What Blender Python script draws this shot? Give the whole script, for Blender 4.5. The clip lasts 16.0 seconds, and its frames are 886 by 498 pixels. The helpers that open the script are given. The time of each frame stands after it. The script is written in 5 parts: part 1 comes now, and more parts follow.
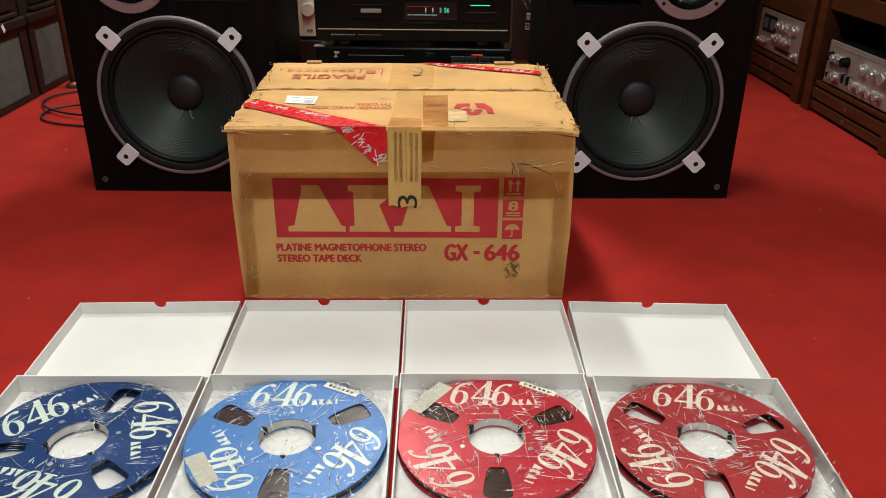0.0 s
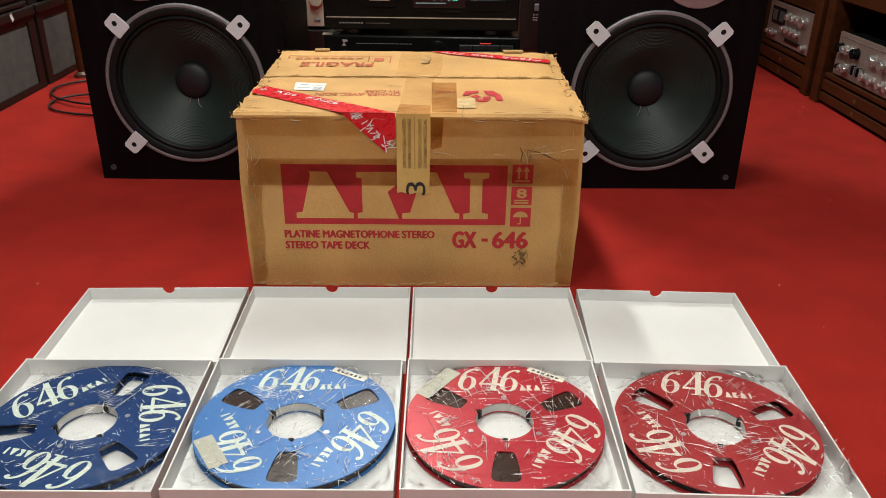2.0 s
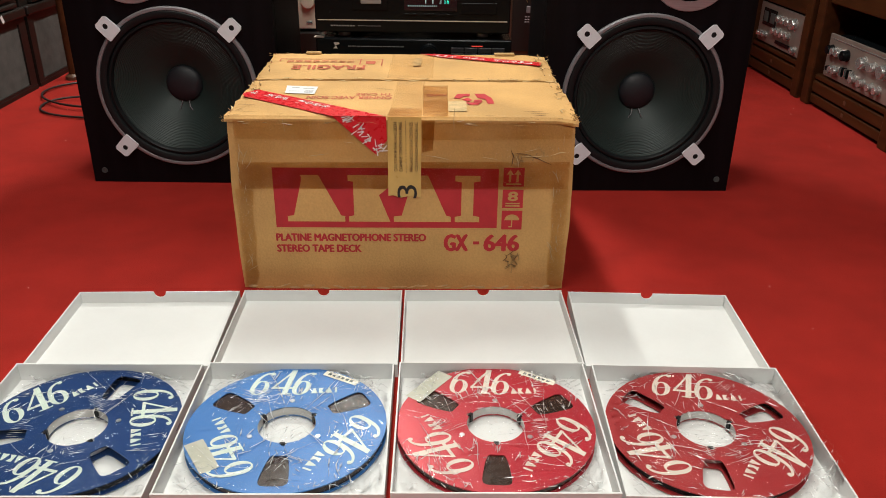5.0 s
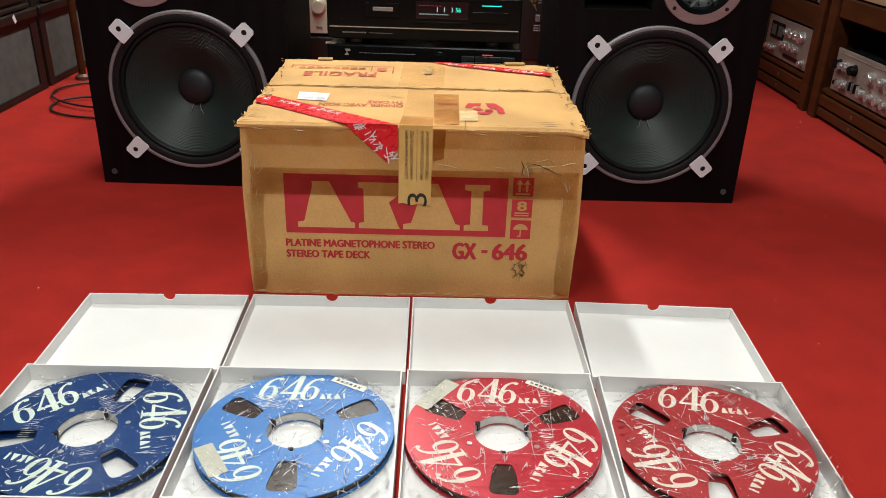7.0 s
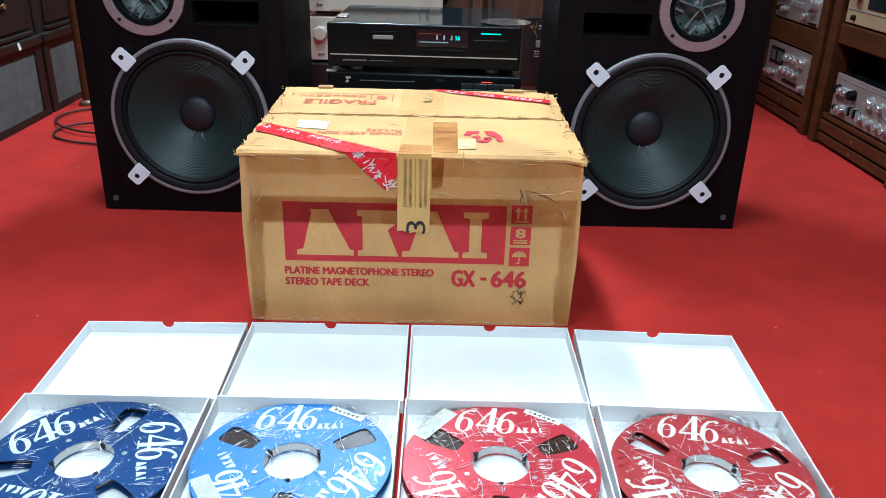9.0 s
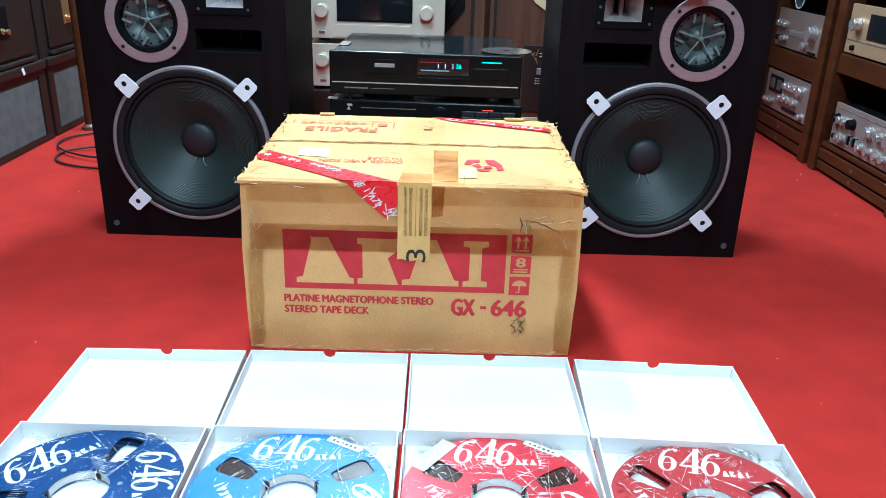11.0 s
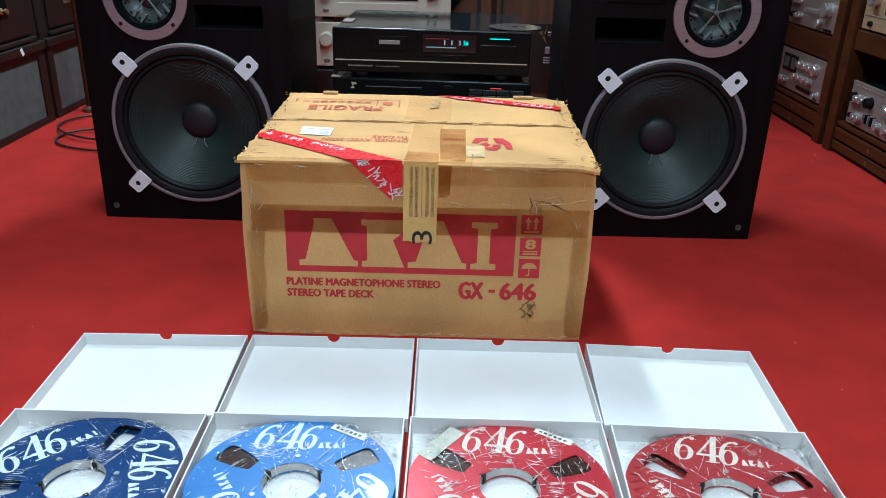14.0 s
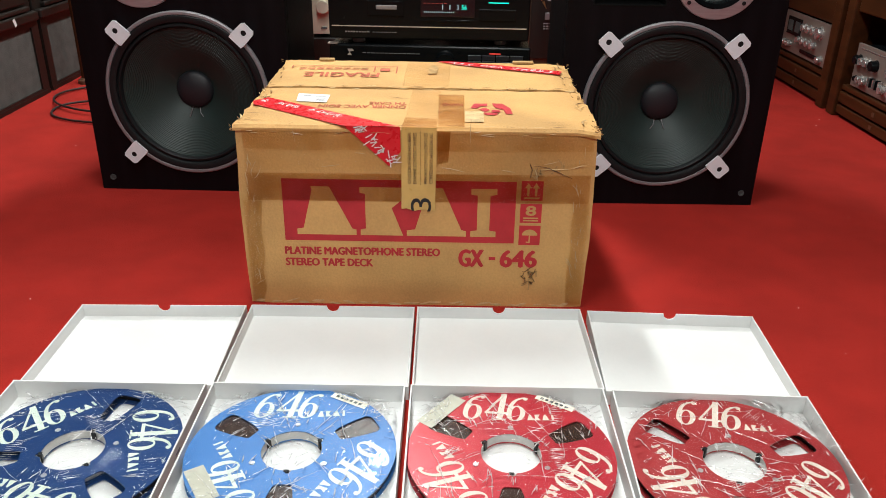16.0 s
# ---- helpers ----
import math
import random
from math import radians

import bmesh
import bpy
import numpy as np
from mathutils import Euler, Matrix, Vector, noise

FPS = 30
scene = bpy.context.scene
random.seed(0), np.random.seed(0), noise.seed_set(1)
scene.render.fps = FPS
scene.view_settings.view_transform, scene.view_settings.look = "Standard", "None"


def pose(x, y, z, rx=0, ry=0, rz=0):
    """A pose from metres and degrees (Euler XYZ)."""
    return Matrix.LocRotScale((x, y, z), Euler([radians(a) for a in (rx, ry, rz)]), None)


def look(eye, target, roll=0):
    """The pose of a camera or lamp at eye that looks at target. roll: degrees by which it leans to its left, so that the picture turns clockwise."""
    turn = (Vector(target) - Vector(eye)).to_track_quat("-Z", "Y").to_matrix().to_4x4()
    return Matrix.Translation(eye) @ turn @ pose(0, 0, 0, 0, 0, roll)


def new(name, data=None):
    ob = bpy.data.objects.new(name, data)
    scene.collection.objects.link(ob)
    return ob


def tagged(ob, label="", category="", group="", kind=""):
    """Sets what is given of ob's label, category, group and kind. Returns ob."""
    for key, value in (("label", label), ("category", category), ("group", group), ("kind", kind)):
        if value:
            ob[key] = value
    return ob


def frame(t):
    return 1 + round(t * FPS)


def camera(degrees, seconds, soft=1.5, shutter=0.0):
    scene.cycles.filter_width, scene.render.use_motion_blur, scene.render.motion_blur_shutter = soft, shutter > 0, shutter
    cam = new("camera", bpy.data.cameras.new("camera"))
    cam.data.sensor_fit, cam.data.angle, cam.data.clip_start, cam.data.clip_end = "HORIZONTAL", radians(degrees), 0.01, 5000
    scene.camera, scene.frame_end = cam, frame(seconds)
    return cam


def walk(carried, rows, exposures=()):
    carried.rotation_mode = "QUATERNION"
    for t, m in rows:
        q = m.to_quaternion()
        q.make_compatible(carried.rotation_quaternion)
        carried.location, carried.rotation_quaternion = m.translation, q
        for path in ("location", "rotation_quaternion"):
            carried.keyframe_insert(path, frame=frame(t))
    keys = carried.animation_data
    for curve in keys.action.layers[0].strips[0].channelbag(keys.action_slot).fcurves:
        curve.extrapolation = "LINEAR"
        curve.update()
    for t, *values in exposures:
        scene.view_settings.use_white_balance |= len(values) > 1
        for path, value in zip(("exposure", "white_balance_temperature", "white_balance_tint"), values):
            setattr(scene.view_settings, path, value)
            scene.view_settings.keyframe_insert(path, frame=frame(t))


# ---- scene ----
cam = camera(58.5, 16.0, soft=0.9)
PATH = [
    (0, (-0.053, 0.055, 0.696), (-0.023, 1.867, -0.151), 0.5),
    (0.5, (-0.045, 0.054, 0.696), (-0.02, 1.868, -0.146), 0.2),
    (1, (-0.05, 0.053, 0.693), (-0.033, 1.867, -0.15), 0.2),
    (1.5, (-0.055, 0.05, 0.69), (-0.041, 1.86, -0.159), 0.3),
    (2, (-0.058, 0.05, 0.683), (-0.041, 1.856, -0.175), 0.6),
    (2.5, (-0.057, 0.051, 0.683), (-0.04, 1.853, -0.185), 0.6),
    (3, (-0.055, 0.054, 0.684), (-0.031, 1.857, -0.183), 0.6),
    (3.5, (-0.054, 0.055, 0.686), (-0.025, 1.856, -0.184), 0.6),
    (4, (-0.052, 0.054, 0.687), (-0.024, 1.858, -0.178), 0.3),
    (6.5, (-0.064, 0.046, 0.69), (-0.03, 1.855, -0.163), 1.6),
    (7, (-0.067, 0.046, 0.697), (-0.038, 1.857, -0.15), 1.7),
    (7.5, (-0.066, 0.046, 0.699), (-0.041, 1.866, -0.13), 1.6),
    (8, (-0.062, 0.048, 0.701), (-0.04, 1.876, -0.112), 1.4),
    (8.5, (-0.059, 0.049, 0.704), (-0.04, 1.879, -0.102), 1.5),
    (9, (-0.059, 0.05, 0.707), (-0.04, 1.884, -0.091), 1.5),
    (11.5, (-0.058, 0.06, 0.716), (-0.044, 1.921, -0.017), 1.9),
    (12, (-0.057, 0.07, 0.714), (-0.047, 1.935, -0.007), 1.9),
    (12.5, (-0.058, 0.083, 0.719), (-0.045, 1.955, 0.015), 2.0),
    (13, (-0.061, 0.086, 0.717), (-0.046, 1.959, 0.016), 2.0),
    (13.5, (-0.062, 0.087, 0.709), (-0.055, 1.95, -0.018), 1.8),
    (14, (-0.059, 0.095, 0.694), (-0.058, 1.936, -0.087), 1.5),
    (14.5, (-0.062, 0.099, 0.686), (-0.061, 1.923, -0.134), 1.3),
    (15, (-0.062, 0.101, 0.684), (-0.066, 1.919, -0.151), 1.1),
    (15.5, (-0.061, 0.103, 0.683), (-0.065, 1.918, -0.157), 0.9),
    (16, (-0.055, 0.105, 0.681), (-0.057, 1.917, -0.164), 0.9),
]
EXPOSURES = [(0, 0.73, 6500, 2), (4.2, 0.76, 6500, 2), (7, 0.92, 6300, 2), (8, 1.14, 5650, 0), (9, 1.38, 4850, -6), (11.3, 1.75, 4580, -10), (13, 1.75, 4580, -10), (13.5, 1.36, 4600, -9), (14, 0.98, 4950, -6), (14.5, 0.61, 5850, 1), (15, 0.75, 6350, 2), (16, 1.05, 6100, 1)]
walk(cam, [(t, look(eye, target, roll)) for t, eye, target, roll in PATH], EXPOSURES)

# ---- light: a showroom under ceiling lamps, all out of view ----
world = bpy.data.worlds.new("room_air")
world.use_nodes = True
world.node_tree.nodes["Background"].inputs[0].default_value = (1.0, 0.93, 0.85, 1)
world.node_tree.nodes["Background"].inputs[1].default_value = 0.02
scene.world = world

CEILING = 2.55
# first lamp follows from the shadows; others are added for fill and film glints
LAMPS = [(-0.42, 3.05, 40), (-0.30, 1.10, 17.5), (-0.1, -0.95, 27), (1.1, -0.95, 9), (1.35, 3.25, 2.5), (-1.95, 3.25, 2)]


def ceiling_lamp(x, y, watts):
    data = bpy.data.lights.new("lamp_glow", "AREA")
    data.shape, data.size, data.size_y, data.energy, data.color = "RECTANGLE", 0.15, 1.25, watts, (1.0, 0.97, 0.93)
    ob = new("lamp_glow", data)
    ob.matrix_world = pose(x, y, CEILING - 0.06)


for lamp_x, lamp_y, lamp_w in LAMPS:
    ceiling_lamp(lamp_x, lamp_y, lamp_w)


# ---- materials ----
def material(name, colour, rough=0.6, metal=0.0, vary=0.15, scale=8.0, fine=120.0, bump=0.05, coat=0.0, stretch=(1, 1, 1), spec=0.5, dark=None, random_tone=0.0):
    m = bpy.data.materials.new(name)
    m.use_nodes = True
    nt = m.node_tree
    b = nt.nodes["Principled BSDF"]
    link = nt.links.new
    geo = nt.nodes.new("ShaderNodeTexCoord")
    mapping = nt.nodes.new("ShaderNodeMapping")
    mapping.inputs["Scale"].default_value = stretch
    link(geo.outputs["Object"], mapping.inputs["Vector"])
    big = nt.nodes.new("ShaderNodeTexNoise")
    big.inputs["Scale"].default_value, big.inputs["Detail"].default_value = scale, 5
    small = nt.nodes.new("ShaderNodeTexNoise")
    small.inputs["Scale"].default_value, small.inputs["Detail"].default_value = fine, 3
    for n in (big, small):
        link(mapping.outputs[0], n.inputs["Vector"])
    mix = nt.nodes.new("ShaderNodeMix")
    mix.data_type = "RGBA"
    low = dark or tuple(c * (1 - vary * 1.6) for c in colour)
    high = tuple(min(1, c * (1 + vary)) for c in colour)
    mix.inputs[6].default_value, mix.inputs[7].default_value = (*low, 1), (*high, 1)
    add = nt.nodes.new("ShaderNodeMath")
    add.operation = "MULTIPLY_ADD"
    link(small.outputs[0], add.inputs[0])
    add.inputs[1].default_value = 0.5
    ramp = nt.nodes.new("ShaderNodeMapRange")
    ramp.inputs[1].default_value, ramp.inputs[2].default_value = 0.35, 0.65
    link(big.outputs[0], ramp.inputs[0])
    half = nt.nodes.new("ShaderNodeMath")
    half.operation = "MULTIPLY"
    half.inputs[1].default_value = 0.5
    link(ramp.outputs[0], half.inputs[0])
    link(half.outputs[0], add.inputs[2])
    link(add.outputs[0], mix.inputs[0])
    link(mix.outputs[2], b.inputs["Base Color"])
    r = nt.nodes.new("ShaderNodeMapRange")
    r.inputs[3].default_value, r.inputs[4].default_value = max(0.03, rough - 0.07), min(1, rough + 0.07)
    link(small.outputs[0], r.inputs[0])
    link(r.outputs[0], b.inputs["Roughness"])
    b.inputs["Metallic"].default_value = metal
    b.inputs["Specular IOR Level"].default_value = spec
    b.inputs["Coat Weight"].default_value = coat
    if bump:
        bp = nt.nodes.new("ShaderNodeBump")
        bp.inputs["Strength"].default_value, bp.inputs["Distance"].default_value = bump, 0.002
        link(small.outputs[0], bp.inputs["Height"])
        link(bp.outputs[0], b.inputs["Normal"])
    return m


def glow(name, colour, strength):
    m = bpy.data.materials.new(name)
    m.use_nodes = True
    b = m.node_tree.nodes["Principled BSDF"]
    b.inputs["Base Color"].default_value = (0.01, 0.01, 0.01, 1)
    b.inputs["Emission Color"].default_value = (*colour, 1)
    b.inputs["Emission Strength"].default_value = strength
    return m


def film_material(name, tint, gloss, rough, crease_scale, bump, aged=None):
    """Clear film: light goes through it, tinted, in uneven blotches where it has aged, and its creases shine."""
    m = bpy.data.materials.new(name)
    m.use_nodes = True
    nt = m.node_tree
    nt.nodes.remove(nt.nodes["Principled BSDF"])
    link = nt.links.new
    out = nt.nodes["Material Output"]
    clear = nt.nodes.new("ShaderNodeBsdfTransparent")
    clear.inputs[0].default_value = (*tint, 1)
    shine = nt.nodes.new("ShaderNodeBsdfGlossy")
    shine.inputs["Roughness"].default_value = rough
    co = nt.nodes.new("ShaderNodeTexCoord")
    v = nt.nodes.new("ShaderNodeTexVoronoi")
    v.feature = "DISTANCE_TO_EDGE"
    v.inputs["Scale"].default_value = crease_scale
    n = nt.nodes.new("ShaderNodeTexNoise")
    n.inputs["Scale"].default_value, n.inputs["Detail"].default_value, n.inputs["Distortion"].default_value = crease_scale * 1.6, 4, 1.5
    link(co.outputs["Object"], n.inputs["Vector"])
    warp = nt.nodes.new("ShaderNodeVectorMath")
    warp.operation = "MULTIPLY_ADD"
    warp.inputs[1].default_value = (0.03, 0.03, 0.03)
    link(n.outputs["Color"], warp.inputs[0])
    link(co.outputs["Object"], warp.inputs[2])
    link(warp.outputs[0], v.inputs["Vector"])
    edge = nt.nodes.new("ShaderNodeMapRange")
    edge.inputs[1].default_value, edge.inputs[2].default_value = 0.0, 0.12
    link(v.outputs["Distance"], edge.inputs[0])
    both = nt.nodes.new("ShaderNodeMath")
    both.operation = "ADD"
    link(edge.outputs[0], both.inputs[0])
    link(n.outputs[0], both.inputs[1])
    bp = nt.nodes.new("ShaderNodeBump")
    bp.inputs["Strength"].default_value, bp.inputs["Distance"].default_value = bump, 0.004
    link(both.outputs[0], bp.inputs["Height"])
    link(bp.outputs[0], shine.inputs["Normal"])
    f = nt.nodes.new("ShaderNodeFresnel")
    f.inputs["IOR"].default_value = gloss
    link(bp.outputs[0], f.inputs["Normal"])
    if aged:
        stain = nt.nodes.new("ShaderNodeTexNoise")
        stain.inputs["Scale"].default_value, stain.inputs["Detail"].default_value, stain.inputs["Distortion"].default_value = 16, 7, 0.8
        span = nt.nodes.new("ShaderNodeMapRange")
        span.inputs[1].default_value, span.inputs[2].default_value = 0.36, 0.62
        tones = nt.nodes.new("ShaderNodeMix")
        tones.data_type = "RGBA"
        tones.inputs[6].default_value, tones.inputs[7].default_value = (*tint, 1), (*aged, 1)
        link(co.outputs["Object"], stain.inputs["Vector"])
        link(stain.outputs[0], span.inputs[0])
        link(span.outputs[0], tones.inputs[0])
        link(tones.outputs[2], clear.inputs[0])
    mx = nt.nodes.new("ShaderNodeMixShader")
    link(f.outputs[0], mx.inputs[0])
    link(clear.outputs[0], mx.inputs[1])
    link(shine.outputs[0], mx.inputs[2])
    link(mx.outputs[0], out.inputs["Surface"])
    return m


def crease_material(name):
    """Film whitened and hazy at sharp folds; the white also paints in lamp glints."""
    m = bpy.data.materials.new(name)
    m.use_nodes = True
    nt = m.node_tree
    nt.nodes.remove(nt.nodes["Principled BSDF"])
    back = nt.nodes.new("ShaderNodeBsdfTranslucent")
    front = nt.nodes.new("ShaderNodeBsdfDiffuse")
    back.inputs[0].default_value = front.inputs[0].default_value = (0.92, 0.92, 0.92, 1)
    shine = nt.nodes.new("ShaderNodeBsdfGlossy")
    shine.inputs["Roughness"].default_value = 0.3
    body = nt.nodes.new("ShaderNodeMixShader")
    body.inputs[0].default_value = 0.35
    b = nt.nodes.new("ShaderNodeMixShader")
    b.inputs[0].default_value = 0.4
    nt.links.new(front.outputs[0], body.inputs[1])
    nt.links.new(back.outputs[0], body.inputs[2])
    nt.links.new(body.outputs[0], b.inputs[1])
    nt.links.new(shine.outputs[0], b.inputs[2])
    clear = nt.nodes.new("ShaderNodeBsdfTransparent")
    mx = nt.nodes.new("ShaderNodeMixShader")
    co = nt.nodes.new("ShaderNodeTexCoord")
    patchy = nt.nodes.new("ShaderNodeTexNoise")
    patchy.inputs["Scale"].default_value, patchy.inputs["Detail"].default_value = 110, 3
    span = nt.nodes.new("ShaderNodeMapRange")
    span.inputs[1].default_value, span.inputs[2].default_value, span.inputs[3].default_value, span.inputs[4].default_value = 0.34, 0.55, 0.05, 0.9
    nt.links.new(co.outputs["Object"], patchy.inputs["Vector"])
    nt.links.new(patchy.outputs[0], span.inputs[0])
    nt.links.new(span.outputs[0], mx.inputs[0])
    nt.links.new(clear.outputs[0], mx.inputs[1])
    nt.links.new(b.outputs[0], mx.inputs[2])
    nt.links.new(mx.outputs[0], nt.nodes["Material Output"].inputs["Surface"])
    return m


CARPET = material("red_carpet", (0.305, 0.0165, 0.0115), 0.95, vary=0.15, scale=9, fine=420, bump=0.6, spec=0.15)
WALL = material("dark_panelling", (0.10, 0.045, 0.022), 0.45, vary=0.4, scale=3, fine=60, stretch=(6, 6, 0.6))
PLASTER = material("ceiling_plaster", (0.62, 0.58, 0.52), 0.9, vary=0.05)
KRAFT = material("kraft_cardboard", (0.585, 0.338, 0.122), 0.72, vary=0.20, scale=6, fine=260, bump=0.4, spec=0.25)
KRAFT_TORN = material("torn_cardboard", (0.46, 0.28, 0.11), 0.95, vary=0.35, scale=60, fine=500, bump=0.8)
KRAFT_EDGE = material("cardboard_fluting", (0.16, 0.08, 0.03), 0.95, vary=0.4, scale=50, fine=400, bump=0.6)
FADED_RED = material("faded_red_print", (0.48, 0.12, 0.065), 0.7, vary=0.2, scale=30, fine=300, spec=0.2)
PRINT_RED = material("red_print", (0.46, 0.026, 0.034), 0.6, vary=0.12, scale=30, fine=300, spec=0.3)
TORN_PALE = material("torn_paper_fibre", (0.62, 0.44, 0.22), 0.95, vary=0.25, scale=60, fine=500, bump=0.8)
# pale colour stands in for the glints on wrinkled tape
TAPE_WRINKLE = material("tape_wrinkle_glint", (0.54, 0.38, 0.19), 0.35, vary=0.2, scale=40, fine=200)
CREAM_PRINT = material("cream_print", (0.64, 0.58, 0.50), 0.45, vary=0.05, scale=20)
AGED_PATCH = material("aged_clear_patch", (0.47, 0.46, 0.38), 0.4, vary=0.12, scale=30)
BLACK_INK = material("black_ink", (0.012, 0.012, 0.012), 0.5, vary=0.1)
RED_TAPE = material("red_tape", (0.62, 0.014, 0.022), 0.28, vary=0.08, scale=20, fine=90, spec=0.5)
WHITE_INK = material("white_ink", (0.85, 0.80, 0.76), 0.5, vary=0.05)
PALE_PRINT = material("pale_print", (0.60, 0.67, 0.59), 0.45, vary=0.05, scale=20)
BROWN_TAPE = film_material("brown_packing_tape", (0.94, 0.86, 0.74), 1.28, 0.22, 14, 0.08, (0.79, 0.65, 0.47))
EDGE_TAPE = film_material("edge_packing_tape", (0.99, 0.965, 0.92), 1.22, 0.22, 20, 0.15, (0.91, 0.83, 0.70))
CLEAR_TAPE = film_material("clear_packing_tape", (1.0, 0.997, 0.985), 1.14, 0.2, 16, 0.08, (0.985, 0.96, 0.91))
YELLOW_TAPE = material("yellowed_seal_tape", (0.62, 0.40, 0.12), 0.3, vary=0.12, scale=18, fine=90)
WHITE_CARD = material("white_card", (0.70, 0.70, 0.69), 0.55, vary=0.03, scale=12, fine=150, bump=0.05)
WRAP = film_material("cellophane", (0.993, 0.993, 0.993), 1.26, 0.04, 60, 0.004)
CREASE = crease_material("white_glint_crease")
TAPE_PACK = material("wound_tape", (0.035, 0.018, 0.012), 0.25, vary=0.2, scale=40)
HUB_METAL = material("hub_aluminium", (0.55, 0.54, 0.52), 0.38, 0.9, vary=0.1)
SCREW = material("screw_steel", (0.6, 0.6, 0.6), 0.3, 1.0, vary=0.1)
PAPER = material("label_paper", (0.78, 0.74, 0.62), 0.7, vary=0.05)
REEL_COLOURS = [material("navy_anodised", (0.006, 0.042, 0.165), 0.34, 0.3, vary=0.08, scale=6), material("sky_blue_anodised", (0.040, 0.165, 0.44), 0.42, 0.05, vary=0.06, scale=6),
                material("scarlet_anodised", (0.43, 0.024, 0.040), 0.32, 0.25, vary=0.06, scale=6), material("crimson_anodised", (0.36, 0.030, 0.034), 0.36, 0.25, vary=0.08, scale=6)]
CABINET = material("dark_rosewood", (0.0034, 0.0026, 0.0036), 0.5, vary=0.4, scale=6, fine=90, stretch=(7, 7, 0.5), spec=0.12)
CONE = material("paper_cone", (0.0085, 0.021, 0.019), 0.5, vary=0.08, scale=20, fine=300, bump=0.1)
DUST_CAP = material("dust_cap_felt", (0.008, 0.009, 0.013), 0.55, vary=0.1)
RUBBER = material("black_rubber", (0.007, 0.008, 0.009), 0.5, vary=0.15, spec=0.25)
FRAME_METAL = material("woofer_frame_metal", (0.30, 0.29, 0.31), 0.6, 0.7, vary=0.08)
BRACKET = material("bracket_metal", (0.74, 0.77, 0.82), 0.45, 0.1, vary=0.06)
MAUVE = material("brushed_mauve_metal", (0.42, 0.37, 0.39), 0.42, 0.7, vary=0.12, scale=20, fine=60, stretch=(1, 1, 14))
BLACK = material("black_enamel", (0.004, 0.0048, 0.0056), 0.24, vary=0.1, scale=4, fine=30, bump=0, spec=0.10)
MATT_BLACK = material("matt_black", (0.004, 0.004, 0.004), 0.85, vary=0.2, spec=0.1)
GREY_DOME = material("grey_diaphragm", (0.065, 0.085, 0.085), 0.4, 0.15, vary=0.25, scale=40)
PALE_PIN = material("pale_green_plastic", (0.15, 0.185, 0.175), 0.4, vary=0.15)
CHROME = material("chrome", (0.50, 0.49, 0.48), 0.22, 0.75, vary=0.05)
HORN = material("horn_aluminium", (0.62, 0.58, 0.58), 0.35, 0.6, vary=0.1)
SILVER = material("champagne_aluminium", (0.63, 0.57, 0.46), 0.42, 0.25, vary=0.06, scale=10)
PINK_SILVER = material("worn_silver_panel", (0.25, 0.195, 0.17), 0.4, 0.45, vary=0.12, scale=10)
GOLD_PANEL = material("gold_panel", (0.55, 0.38, 0.22), 0.38, 0.6, vary=0.1)
SMOKED = material("smoked_glass", (0.008, 0.010, 0.012), 0.05, vary=0.1, spec=0.40, bump=0)
WALNUT = material("walnut_veneer", (0.085, 0.036, 0.019), 0.42, vary=0.35, scale=4, fine=70, stretch=(9, 9, 0.7))
RACK_WOOD = material("rack_wood", (0.050, 0.0155, 0.0046), 0.42, vary=0.35, scale=5, fine=70, stretch=(8, 1, 8), spec=0.22)
CONSOLE_WOOD = material("console_mahogany", (0.0085, 0.0045, 0.0026), 0.5, vary=0.4, scale=4, fine=60, stretch=(8, 8, 0.8))
CLOTH = material("grille_cloth", (0.070, 0.070, 0.064), 0.95, vary=0.22, scale=26, fine=260, bump=0.5)
BRASS = material("brass", (0.62, 0.46, 0.20), 0.3, 0.9, vary=0.15)
CREAM = material("cream_enamel", (0.62, 0.54, 0.32), 0.4, vary=0.1)
CABLE = material("cable_rubber", (0.012, 0.010, 0.010), 0.5, vary=0.1)
TEAL = glow("teal_display", (0.05, 0.9, 0.65), 0.7)
RED_LED = glow("red_display", (1.0, 0.06, 0.04), 0.5)
PALE_LED = glow("pale_display", (0.7, 0.85, 0.85), 0.3)
DIM_RED = glow("dim_red_display", (1.0, 0.05, 0.04), 0.12)
BUTTON = material("slate_plastic", (0.012, 0.014, 0.020), 0.35, vary=0.15)
DISC = material("compact_disc", (0.70, 0.72, 0.74), 0.20, 1.0, vary=0.1)
DIFFUSER = glow("lamp_diffuser", (1.0, 0.94, 0.86), 2.0)


# ---- mesh helpers ----
def mesh(name, bm, mat, smooth=False):
    if all(len(e.link_faces) == 2 for e in bm.edges):
        bmesh.ops.recalc_face_normals(bm, faces=bm.faces)
    me = bpy.data.meshes.new(name)
    bm.to_mesh(me)
    bm.free()
    me.materials.append(mat)
    if smooth:
        for p in me.polygons:
            p.use_smooth = True
        me.set_sharp_from_angle(angle=radians(35))
    return me


def part(name, bm, mat, parent, label="", smooth=False):
    ob = new(name, mesh(name, bm, mat, smooth))
    ob.parent = parent
    return tagged(ob, label)


def thing(name, label, category, m, group="", kind=""):
    ob = new(name)
    ob.empty_display_size = 0.05
    ob.matrix_world = m
    return tagged(ob, label, category, group, kind)


def solid(name, bm, mat, label, category, m=None, group="", kind="", smooth=False):
    ob = new(name, mesh(name, bm, mat, smooth))
    if m:
        ob.matrix_world = m
    return tagged(ob, label, category, group, kind)


